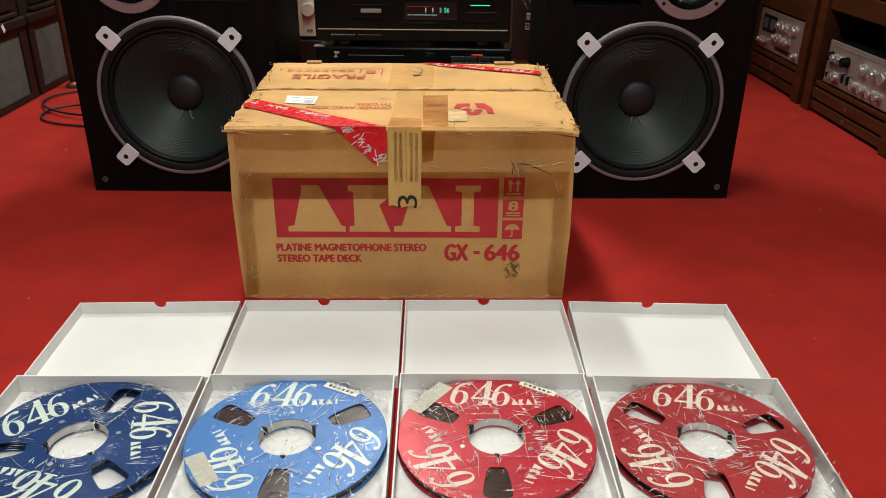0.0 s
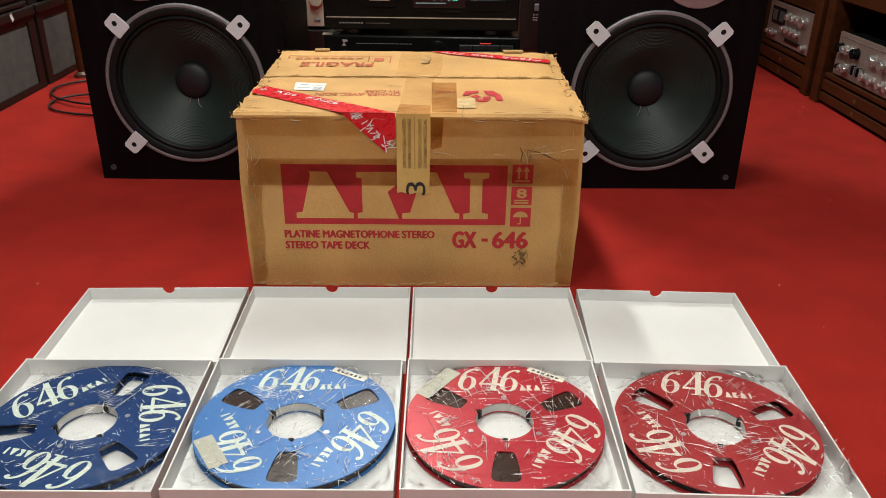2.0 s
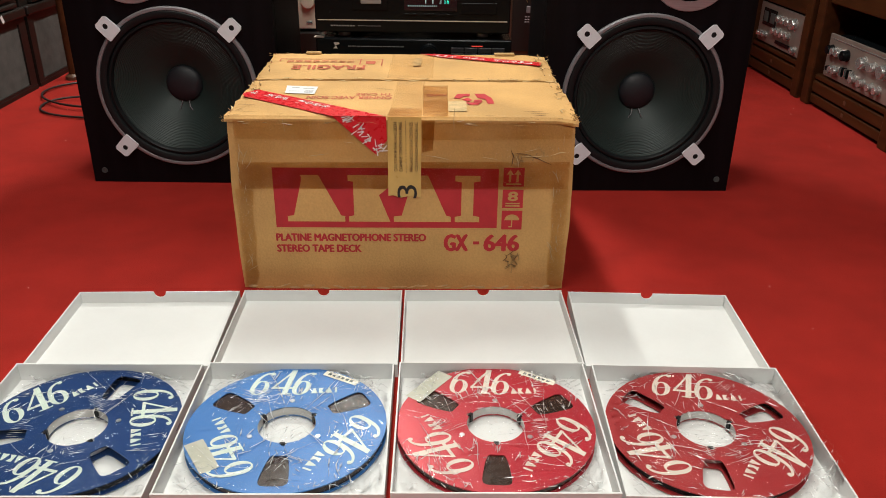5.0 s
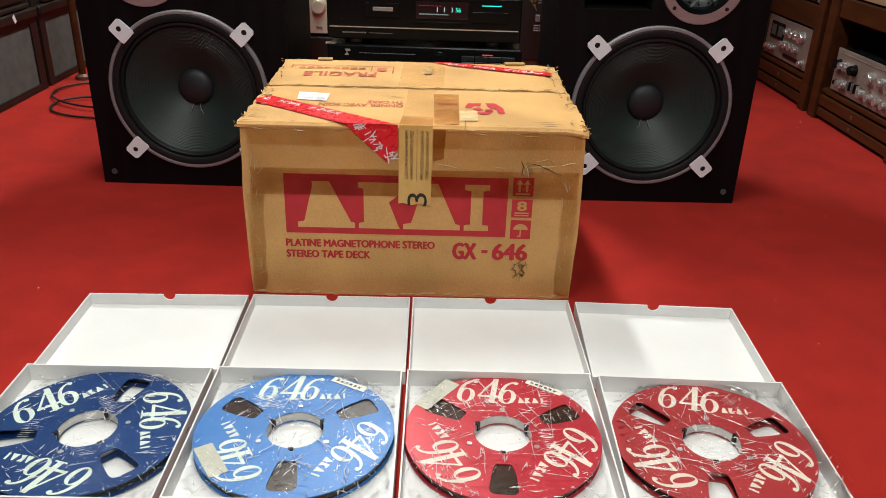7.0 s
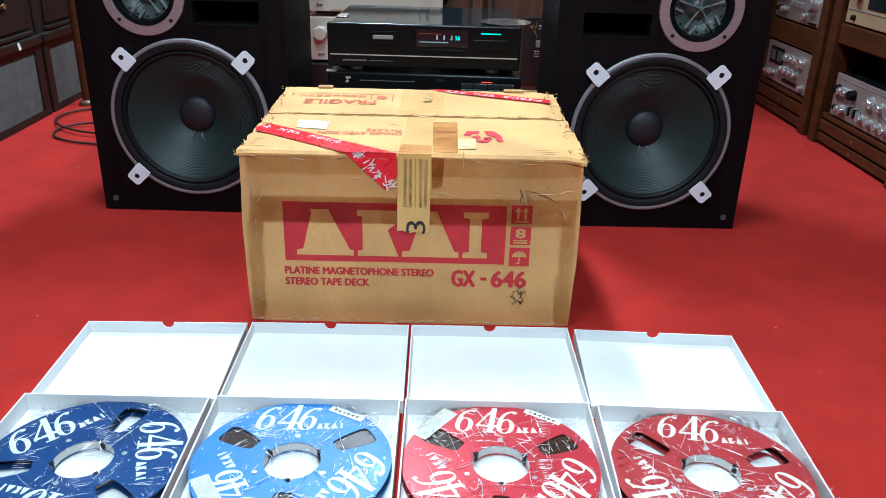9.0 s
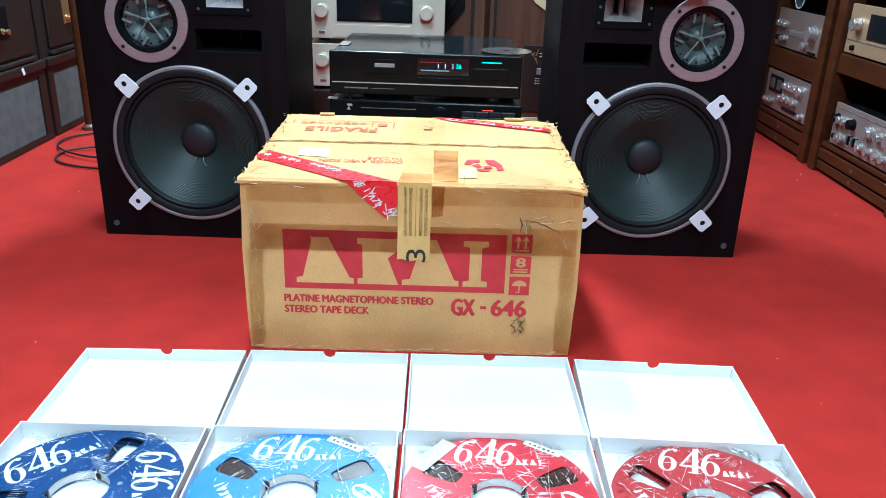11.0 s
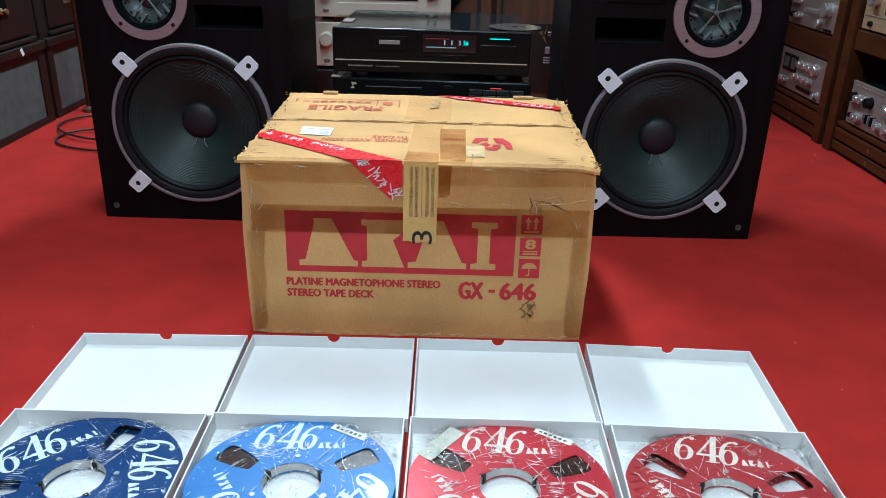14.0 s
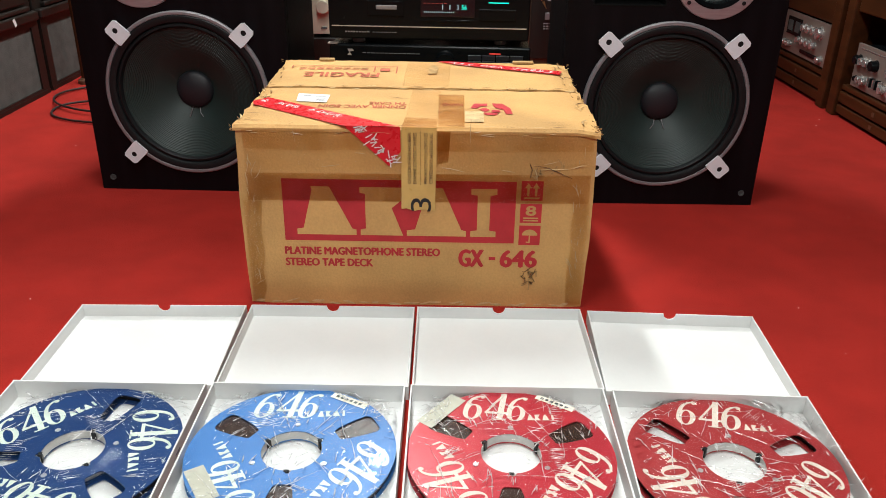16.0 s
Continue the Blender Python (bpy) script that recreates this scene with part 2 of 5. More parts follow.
def box(x0, x1, y0, y1, z0, z1, bevel=0.0, bm=None, segs=2):
    made = bmesh.new()
    bmesh.ops.create_cube(made, size=1, matrix=Matrix.Translation(((x0 + x1) / 2, (y0 + y1) / 2, (z0 + z1) / 2)) @ Matrix.Diagonal((x1 - x0, y1 - y0, z1 - z0, 1)))
    if bevel:
        bmesh.ops.bevel(made, geom=made.edges[:], offset=bevel, segments=segs, affect="EDGES", profile=0.5)
    return join(bm, made)


def join(bm, made):
    if bm is None:
        return made
    tmp = bpy.data.meshes.new("tmp")
    made.to_mesh(tmp)
    made.free()
    bm.from_mesh(tmp)
    bpy.data.meshes.remove(tmp)
    return bm


def lathe(profile, m=None, segs=48, bm=None):
    """Turns (radius, height) points round z."""
    made = bmesh.new()
    rings = []
    for r, h in profile:
        rings.append([made.verts.new((r * math.cos(2 * math.pi * i / segs), r * math.sin(2 * math.pi * i / segs), h)) for i in range(segs)] if r > 1e-6 else [made.verts.new((0, 0, h))])
    for a, b in zip(rings, rings[1:]):
        for i in range(segs):
            q = [a[i % len(a)], a[(i + 1) % len(a)], b[(i + 1) % len(b)], b[i % len(b)]]
            q = list(dict.fromkeys(q))
            if len(q) > 2:
                made.faces.new(q)
    if m:
        made.transform(m)
    return join(bm, made)


def rod(r, length, m=None, segs=20, bevel=0.0, bm=None):
    c = bevel or r * 0.06
    return lathe([(0, 0), (r - c, 0), (r, c), (r, length - c), (r - c, length), (0, length)], m, segs, bm)


def plate(outer, holes, thick, m=None, bm=None):
    """A flat plate in x and y, with holes, from z = 0 down to -thick."""
    made = bmesh.new()
    edges = []
    for loop in [outer, *holes]:
        vs = [made.verts.new((x, y, 0)) for x, y in loop]
        edges += [made.edges.new((vs[i], vs[(i + 1) % len(vs)])) for i in range(len(vs))]
    bmesh.ops.triangle_fill(made, use_beauty=True, edges=edges)
    if thick:
        ret = bmesh.ops.extrude_face_region(made, geom=made.faces[:])
        bmesh.ops.translate(made, verts=[v for v in ret["geom"] if isinstance(v, bmesh.types.BMVert)], vec=(0, 0, -thick))
    if m:
        made.transform(m)
    return join(bm, made)


def thicken(bm, by):
    ret = bmesh.ops.extrude_face_region(bm, geom=bm.faces[:])
    bmesh.ops.translate(bm, verts=[v for v in ret["geom"] if isinstance(v, bmesh.types.BMVert)], vec=by)


def circle(r, n=64, cx=0.0, cy=0.0):
    return [(cx + r * math.cos(2 * math.pi * i / n), cy + r * math.sin(2 * math.pi * i / n)) for i in range(n)]


def rect(x0, x1, y0, y1, r=0.0):
    if not r:
        return [(x0, y0), (x1, y0), (x1, y1), (x0, y1)]
    pts = []
    for cx, cy, a in ((x1 - r, y0 + r, -90), (x1 - r, y1 - r, 0), (x0 + r, y1 - r, 90), (x0 + r, y0 + r, 180)):
        pts += [(cx + r * math.cos(radians(a + 22.5 * i)), cy + r * math.sin(radians(a + 22.5 * i))) for i in range(5)]
    return pts


def text_mesh(body, width, height, shear=0.0, bold=0.0):
    """Lettering centred on the origin in x and y, of that width and height."""
    cu = bpy.data.curves.new("lettering", "FONT")
    cu.body, cu.shear, cu.offset, cu.resolution_u = body, shear, bold, 3
    ob = new("lettering", cu)
    bpy.context.view_layer.update()
    me = bpy.data.meshes.new_from_object(ob.evaluated_get(bpy.context.evaluated_depsgraph_get()))
    bpy.data.objects.remove(ob)
    bm = bmesh.new()
    bm.from_mesh(me)
    bpy.data.meshes.remove(me)
    xs, ys = [v.co.x for v in bm.verts], [v.co.y for v in bm.verts]
    sx, sy = width / (max(xs) - min(xs)), height / (max(ys) - min(ys))
    for v in bm.verts:
        v.co = ((v.co.x - (max(xs) + min(xs)) / 2) * sx, (v.co.y - (max(ys) + min(ys)) / 2) * sy, 0)
    return bm


def flat(polys, m=None, bm=None):
    made = bmesh.new()
    for poly in polys:
        if sum(a[0] * b[1] - b[0] * a[1] for a, b in zip(poly, [*poly[1:], poly[0]])) < 0:
            poly = poly[::-1]
        made.faces.new([made.verts.new((x, y, 0)) for x, y in poly])
    if m:
        made.transform(m)
    return join(bm, made)


FRONT = pose(0, 0, 0, 90)          # x, y of a drawing become x, z on a face that looks towards -y

# ---- the room ----
tagged(solid("floor", box(-3.2, 3.2, -3.5, 4.2, -0.1, 0), CARPET, "plain red wall-to-wall carpet with soft pile", "floor"), kind="structure")
tagged(solid("ceiling", box(-3.2, 3.2, -3.5, 4.2, CEILING, CEILING + 0.1), PLASTER, "plain off-white plaster ceiling", "ceiling"), kind="structure")
for wall_name, dims in (("wall_north", (-3.2, 3.2, 4.2, 4.35, 0, CEILING)), ("wall_south", (-3.2, 3.2, -3.65, -3.5, 0, CEILING)), ("wall_west", (-3.35, -3.2, -3.65, 4.35, 0, CEILING)), ("wall_east", (3.2, 3.35, -3.65, 4.35, 0, CEILING))):
    tagged(solid(wall_name, box(*dims), WALL, "dark brown wood-panelled showroom wall", "wall"), kind="structure")
for lamp_x, lamp_y, lamp_w in LAMPS:
    lamp = thing("ceiling_light", "long white ceiling lamp, out of view, switched on", "ceiling light", pose(lamp_x, lamp_y, CEILING), "ceiling lights")
    part("frame", plate(rect(-0.11, 0.11, -0.66, 0.66), [rect(-0.085, 0.085, -0.635, 0.635)], 0.05), BRACKET, lamp)
    part("diffuser", box(-0.085, 0.085, -0.635, 0.635, -0.03, 0), DIFFUSER, lamp)


def put_text(body, width, height, m, shear=0.0, bold=0.0):
    bm = text_mesh(body, width, height, shear, bold)
    bm.transform(m)
    return bm


def heavy_text(body, width, height, m, weight):
    """Thick lettering: the same word printed five times over, each a hair aside and above the last."""
    bm = bmesh.new()
    for k, (dx, dy) in enumerate(((-1, 0), (1, 0), (0, -0.6), (0, 0.6), (0, 0))):
        join(bm, put_text(body, width - 2 * weight, height - weight, m @ pose(dx * weight, dy * weight, 0.00012 * k)))
    return bm


# ---- the loudspeakers ----
def loudspeaker(m, side, with_badge, d):
    """A three-way loudspeaker; side is +1 where the midrange sits towards +x. Its front lies in y = 0."""
    w, h = 0.2325, 0.80
    sp = thing("loudspeaker", "large dark rosewood three-way loudspeaker without its grille", "loudspeaker", m, "pair of loudspeakers")
    wz, mx, mz = 0.232, 0.078 * side, 0.513
    px, hx = -0.102 * side, -0.096 * side
    port = rect(px - 0.077, px + 0.077, 0.447, 0.499, 0.006)
    body = plate(rect(-w, w, 0, h), [circle(0.168, 72, 0, wz), circle(0.068, 48, mx, mz), port, rect(hx - 0.055, hx + 0.055, 0.54, 0.655)], 0.022, FRONT)
    part("baffle", body, CABINET, sp, "black-brown front baffle")
    for x in (-w, w - 0.02):
        part("side_panel", box(x, x + 0.02, 0.0225, d, 0, h, 0.0015, segs=1), CABINET, sp)
    for z in (0, h - 0.02):
        part("end_panel", box(-w + 0.0203, w - 0.0203, 0.0225, d, z, z + 0.02), CABINET, sp)
    part("back_panel", box(-w + 0.0203, w - 0.0203, d - 0.02, d - 0.001, 0.0203, h - 0.0203), CABINET, sp)
    inner = box(px - 0.09, px + 0.09, 0.2, 0.21, 0.43, 0.51)
    part("port", box(px - 0.0775, px - 0.0745, -0.001, 0.12, 0.449, 0.497, bm=box(px + 0.0745, px + 0.0775, -0.001, 0.12, 0.449, 0.497, bm=box(px - 0.0775, px + 0.0775, -0.001, 0.12, 0.4455, 0.449, bm=inner))), MATT_BLACK, sp, "deep black bass port")
    # woofer
    at = Matrix.Translation((0, 0, wz)) @ FRONT
    woofer = part("woofer", lathe([(0.1850, -0.001), (0.1850, 0.006), (0.1825, 0.0085), (0.1775, 0.0085), (0.176, 0.007)], at, 96), FRAME_METAL, sp, "wide-rimmed black paper-cone woofer", True)
    part("gasket", lathe([(0.1772, 0.006), (0.174, 0.0095), (0.167, 0.0105), (0.161, 0.008), (0.1585, 0.003), (0.1555, 0.006), (0.152, 0.0065), (0.1495, 0.003), (0.148, -0.002)], at, 96), RUBBER, woofer, "black rubber surround", True)
    prof, n = [], 150
    for i in range(n + 1):
        r = 0.149 + (0.036 - 0.149) * i / n
        fade = min(1, max(0, (r - 0.078) / 0.03)) * min(1, (0.149 - r) / 0.003)
        prof.append((r, -0.002 - 0.052 * (i / n) ** 1.15 + 0.0008 * fade * max(0, math.sin(2 * math.pi * r / 0.0033))))
    part("cone", lathe(prof, at, 96), CONE, woofer, "dark ribbed paper cone", True)
    part("dust_cap", lathe([(0.0435, -0.052)] + [(0.0425 * math.cos(radians(a)), -0.049 + 0.016 * math.sin(radians(a))) for a in range(0, 91, 10)], at, 40), DUST_CAP, woofer, "round black dust cap", True)
    for s in (-1, 1):
        lead = bpy.data.curves.new("lead", "CURVE")
        lead.dimensions, lead.bevel_depth, lead.bevel_resolution = "3D", 0.0010, 1
        spl = lead.splines.new("POLY")
        spl.points.add(2)
        for p, co in zip(spl.points, ((s * 0.008, 0.044, wz - 0.040), (s * 0.011, 0.036, wz - 0.052), (s * 0.016, 0.038, wz - 0.062))):
            p.co = (*co, 1)
        ob = new("lead", lead)
        lead.materials.append(FRAME_METAL)
        ob.parent = woofer
    for a in (45, 135, 225, 315):
        turn = at @ pose(0, 0, 0, 0, 0, a)
        shape = plate([(0.170, -0.0175), (0.178, -0.0190), (0.211, -0.0175), (0.2165, -0.0130), (0.2165, 0.0130), (0.211, 0.0175), (0.178, 0.0190), (0.170, 0.0175)], [circle(0.0062, 14, 0.1990, 0)], 0.006, turn @ pose(0, 0, 0.0135))
        br = part("bracket", shape, BRACKET, woofer, "pale metal grille bracket with a screw")
        part("spacer", rod(0.0065, 0.0115, turn @ pose(0.1990, 0, -0.0005)), RUBBER, br)
    # midrange
    at = Matrix.Translation((mx, 0, mz)) @ FRONT
    mid = part("midrange", lathe([(0.0925, -0.001), (0.0925, 0.003), (0.091, 0.005), (0.071, 0.005), (0.0695, 0.003)], at, 72), MAUVE, sp, "brushed metal midrange with a five-arm star", True)
    part("inner_ring", lathe([(0.0705, 0.004), (0.068, 0.006), (0.060, 0.004), (0.057, -0.010), (0.057, -0.03), (0, -0.036)], at, 60), BLACK, mid, "", True)
    part("diaphragm", lathe([(0.0568, -0.012), (0.047, -0.0135), (0.034, -0.020), (0.027, -0.026), (0.025, -0.022), (0.017, -0.014), (0.008, -0.011), (0, -0.0105)], at, 48), GREY_DOME, mid, "grey dome diaphragm", True)
    for k in range(15):
        part("rivet", rod(0.0027, 0.0012, at @ pose(0, 0, 0, 0, 0, 24 * k + 6) @ pose(0.0515, 0, -0.0126), 10), RUBBER, mid)
    for k in range(5):
        a = 90 + 72 * k
        arm = box(0.004, 0.044, -0.0017, 0.0017, -0.007, -0.004, 0.0006, bm=box(0.036, 0.052, -0.0026, 0.0026, -0.0075, -0.002, 0.0008), segs=1)
        arm.transform(at @ pose(0, 0, 0, 0, 0, a))
        part("star_arm", arm, PALE_PIN, mid)
        strut = box(0.030, 0.054, -0.0027, 0.0027, -0.012, -0.006, 0.0015)
        strut.transform(at @ pose(0, 0, 0, 0, 0, a + 22) @ pose(0.010, 0.018, 0, 0, 0, -24))
        part("strut", strut, PALE_PIN, mid)
    part("star_hub", lathe([(0.0060, -0.008), (0.0060, -0.002), (0.004, 0.001), (0, 0.002)], at, 20), PALE_PIN, mid, "", True)
    for k in range(4):
        part("screw", rod(0.0042, 0.002, at @ pose(0, 0, 0, 0, 0, 45 + 90 * k) @ pose(0.0815, 0, 0.0045), 12), RUBBER, mid)
    # horn
    horn = part("horn_plate", plate(rect(hx - 0.062, hx + 0.062, 0.531, 0.665, 0.004), [rect(hx - 0.041 - 0.004 * side, hx + 0.041 - 0.004 * side, 0.546, 0.654)], 0.004, Matrix.Translation((0, -0.0042, 0)) @ FRONT), BLACK, sp, "black plate of the horn tweeter")
    throat = bmesh.new()
    o = [throat.verts.new((hx + x, y, z)) for x, z, y in ((-0.041 - 0.004 * side, 0.546, -0.003), (0.041 - 0.004 * side, 0.546, -0.003), (0.041 - 0.004 * side, 0.654, -0.003), (-0.041 - 0.004 * side, 0.654, -0.003))]
    t = [throat.verts.new((hx + x, 0.06, z)) for x, z in ((-0.012, 0.56), (0.012, 0.56), (0.012, 0.636), (-0.012, 0.636))]
    for i in range(4):
        throat.faces.new((o[i], o[(i + 1) % 4], t[(i + 1) % 4], t[i]))
    part("horn_mouth", throat, HORN, horn, "flared bare aluminium horn mouth")
    part("phase_wedge", box(hx - 0.004, hx + 0.004, 0.036, 0.058, 0.553, 0.643, 0.002), FRAME_METAL, horn)
    for sx in (-1, 1):
        for z in (0.542, 0.575, 0.62):
            part("screw", rod(0.003, 0.0015, Matrix.Translation((hx + sx * 0.055, -0.0042, z)) @ FRONT, 10), GREY_DOME, horn)
    for sx in (-1, 1):
        part("grille_socket", lathe([(0.0045, 0), (0.007, 0), (0.007, 0.002), (0.0045, 0.002), (0.0045, 0.0006), (0, 0.0006)], Matrix.Translation((sx * (w - 0.028), -0.0006, 0.03)) @ FRONT, 16), GREY_DOME, sp)
    if with_badge:
        part("badge", box(0.098, 0.148, -0.003, -0.0005, 0.633, 0.649), BLACK, sp, "small black nameplate")
        part("lettering", put_text("S-955", 0.036, 0.007, Matrix.Translation((0.123, -0.0036, 0.641)) @ FRONT, bold=0.015), WHITE_INK, sp)
    return sp


loudspeaker(pose(-0.6395, 1.875, 0, 0, 0, -1.0), -1, False, 0.325)
loudspeaker(pose(0.4305, 1.835, 0, 0, 0, 0.5), 1, True, 0.27)
sheet_bm = bmesh.new()
bmesh.ops.create_grid(sheet_bm, x_segments=12, y_segments=6, size=0.5, matrix=Matrix.Diagonal((0.226, 0.095, 1, 1)))
for v in sheet_bm.verts:
    v.co.z = 0.004 * math.sin(v.co.x * 22) + 0.010 * max(0, -v.co.y - 0.01) / 0.04 + 0.008
thicken(sheet_bm, (0, 0, -0.0006))
solid("paper_sheet", sheet_bm, WHITE_CARD, "blank white paper sheet hung on the loudspeaker's front", "paper", Matrix.Translation((0.391, 1.823, 0.648)) @ FRONT)


# ---- equipment on the rack between the loudspeakers ----
def feet(parent, w, d, z, mat, r=0.014, h=0.012):
    for sx in (-1, 1):
        for y in (0.035, d - 0.04):
            part("foot", rod(r, h, pose(sx * (w - 0.06), y, z), 20), mat, parent, "", True)


def knob(parent, x, z, r, mat, depth=0.018, y=0.0, name="knob"):
    return part(name, lathe([(r * 1.12, -0.001), (r * 1.12, 0.002), (r, 0.003), (r * 0.94, depth - 0.002), (r * 0.86, depth), (0, depth)], Matrix.Translation((x, y, z)) @ FRONT, 28), mat, parent, "", True)


rack = thing("equipment_stand", "low black wooden stand under the stacked players", "stand", pose(-0.094, 1.90, 0))
part("top_board", box(-0.25, 0.25, 0.0, 0.40, 0.2145, 0.2395, 0.003), BLACK, rack)
for sx in (-1, 1):
    part("side_board", box(sx * 0.24 - 0.01, sx * 0.24 + 0.01, 0.0, 0.40, 0, 0.2145), BLACK, rack)

deck = thing("cassette_deck", "glossy black slim component with a red indicator line", "hi-fi component", pose(-0.094, 1.885, 0.2395, 0, 0, -2.2))
part("body", box(-0.222, 0.222, 0.012, 0.33, 0.010, 0.106, 0.002), BLACK, deck)
part("front_panel", box(-0.224, 0.224, 0, 0.012, 0.008, 0.108, 0.004), BLACK, deck)
feet(deck, 0.22, 0.33, 0, RUBBER)
part("emblem", flat([[(-0.184, 0.084), (-0.174, 0.084), (-0.178, 0.091)], [(-0.180, 0.091), (-0.169, 0.094), (-0.172, 0.098), (-0.183, 0.098)]], Matrix.Translation((0, -0.0006, 0)) @ FRONT), HORN, deck)
part("lettering_bar", flat([rect(-0.150 + 0.010 * i, -0.142 + 0.010 * i, 0.089, 0.0905) for i in range(13)], Matrix.Translation((0, -0.0006, 0)) @ FRONT), FRAME_METAL, deck)
knob(deck, 0.035, 0.075, 0.021, BLACK, 0.016)
for k in range(4):
    for bz in (0.066, 0.079):
        part("button", box(0.086 + 0.031 * k, 0.115 + 0.031 * k, -0.004, 0.001, bz, bz + 0.011, 0.001), BUTTON, deck, "slate blue button")
part("indicator", box(0.133, 0.158, -0.0015, 0.001, 0.0925, 0.0945), RED_LED, deck, "glowing red indicator line")

player = thing("cd_player", "black compact disc player with a lit display", "cd player", pose(-0.096, 1.893, 0.347, 0, 0, -1.4))
part("body", box(-0.216, 0.216, 0.014, 0.36, 0.014, 0.108, 0.002), SMOKED, player)
part("front_panel", box(-0.221, 0.221, 0, 0.014, 0.012, 0.110, 0.003), BLACK, player)
feet(player, 0.22, 0.36, 0, FRAME_METAL)
part("trim_line", box(-0.215, 0.215, -0.002, 0.001, 0.0385, 0.0405), HORN, player, "thin silver trim line")
part("disc_tray", box(-0.135, -0.055, -0.003, 0.001, 0.062, 0.094, 0.001), BLACK, player)
part("tray_slot", box(-0.116, -0.070, -0.0046, -0.0025, 0.076, 0.085, 0.001), FRAME_METAL, player, "silver disc emblem plate")
part("display_window", box(-0.018, 0.100, -0.0015, 0.001, 0.062, 0.100), SMOKED, player)
part("buttons_strip", box(0.110, 0.190, -0.003, 0.001, 0.055, 0.080, 0.001), BLACK, player)

for k, (x, body) in enumerate(((0.030, "1"), (0.046, "1"), (0.063, "3"))):
    part("digit", put_text(body, 0.0022 if body == "1" else 0.0045, 0.010, Matrix.Translation((x, -0.0022, 0.083)) @ FRONT), PALE_LED, player)
part("digits", put_text("56", 0.011, 0.010, Matrix.Translation((0.077, -0.0022, 0.083)) @ FRONT), TEAL, player, "teal glowing digits")
part("tick_marks", flat([rect(-0.010 + 0.0042 * i, -0.0082 + 0.0042 * i, 0.071, 0.0735) for i in range(16)], Matrix.Translation((0, -0.0022, 0)) @ FRONT), PALE_LED, player)
part("red_scale", flat([rect(-0.012 + 0.009 * i, -0.006 + 0.009 * i, 0.090, 0.0915) for i in range(6)], Matrix.Translation((0, -0.0022, 0)) @ FRONT), DIM_RED, player)
part("light_bar", box(0.130, 0.174, -0.0035, 0.001, 0.0930, 0.0945), TEAL, player, "glowing teal light bar")
part("lettering_bar", flat([rect(-0.186 + 0.0062 * i, -0.1815 + 0.0062 * i, 0.0255, 0.0285) for i in range(9)] + [rect(-0.124 + 0.006 * i, -0.1195 + 0.006 * i, 0.0262, 0.0275) for i in range(9)], Matrix.Translation((0, -0.0006, 0)) @ FRONT), FRAME_METAL, player)
for k in range(3):
    part("button", box(-0.018 + 0.040 * k, 0.012 + 0.040 * k, -0.003, 0.001, 0.052, 0.056, 0.0005), BLACK, player)
part("tape_tab", box(-0.228, -0.205, -0.001, 0.020, 0.107, 0.1095, 0.0008), PINK_SILVER, deck, "loose end of pale tape")
part("tape_tab", box(-0.214, -0.190, 0.10, 0.16, 0.1085, 0.1105, 0.0008), PINK_SILVER, player, "loose end of pale tape")
solid("compact_disc", lathe([(0.0075, 0), (0.060, 0), (0.060, 0.0012), (0.0075, 0.0012), (0.0075, 0)], None, 64), DISC, "loose silver compact disc lying on the player", "disc", pose(0.094, 1.965, 0.4575), smooth=True)


def silver_amplifier(m, seed):
    amp = thing("integrated_amplifier", "champagne silver integrated amplifier with two large knobs", "amplifier", m, "stacked silver amplifiers")
    part("case", box(-0.225, 0.225, 0.012, 0.38, 0.008, 0.142, 0.002), SILVER, amp)
    part("front_panel", box(-0.2325, 0.2325, 0, 0.012, 0.006, 0.147, 0.002), SILVER, amp)
    part("window_frame", plate(rect(-0.122, 0.126, 0.062, 0.140), [rect(-0.116, 0.120, 0.068, 0.134)], 0.003, Matrix.Translation((0, -0.003, 0)) @ FRONT), BLACK, amp)
    part("window", box(-0.116, 0.120, -0.0015, 0.001, 0.068, 0.134), SMOKED, amp, "dark glass meter window")
    part("sub_panel", box(-0.135, 0.118, -0.002, 0.001, 0.012, 0.052, 0.001), SILVER, amp)
    part("stripe", box(-0.135, 0.118, -0.0025, 0.001, 0.0065, 0.011), GOLD_PANEL, amp)
    for sx in (-1, 1):
        knob(amp, sx * 0.172, 0.094, 0.0225, SILVER, 0.024)
    part("power_button", box(-0.182, -0.162, -0.004, 0.001, 0.022, 0.030, 0.001), CHROME, amp)
    for x in (0.158, 0.182):
        knob(amp, x, 0.020, 0.0045, CHROME if x < 0.17 else BLACK, 0.006)
    feet(amp, 0.23, 0.38, -0.004, RUBBER, 0.02, 0.012)
    return amp


for k in range(3):
    silver_amplifier(pose(-0.285, 2.75, 0.208 + 0.1585 * k + 0.004), k)
low = thing("low_cabinet", "low dark wooden cabinet carrying silver amplifiers", "cabinet", pose(-0.285, 2.74, 0))
part("body", box(-0.30, 0.26, 0, 0.42, 0, 0.208, 0.004), CONSOLE_WOOD, low)


def tower(m, w, d, h, label):
    t = thing("walnut_loudspeaker", label, "loudspeaker", m, "walnut loudspeakers")
    part("cabinet", box(-w, w, 0.004, d, 0.0, h, 0.004), WALNUT, t)
    part("plinth", box(-w - 0.004, w + 0.004, -0.002, d - 0.02, 0, 0.05, 0.003), MATT_BLACK, t)
    return t


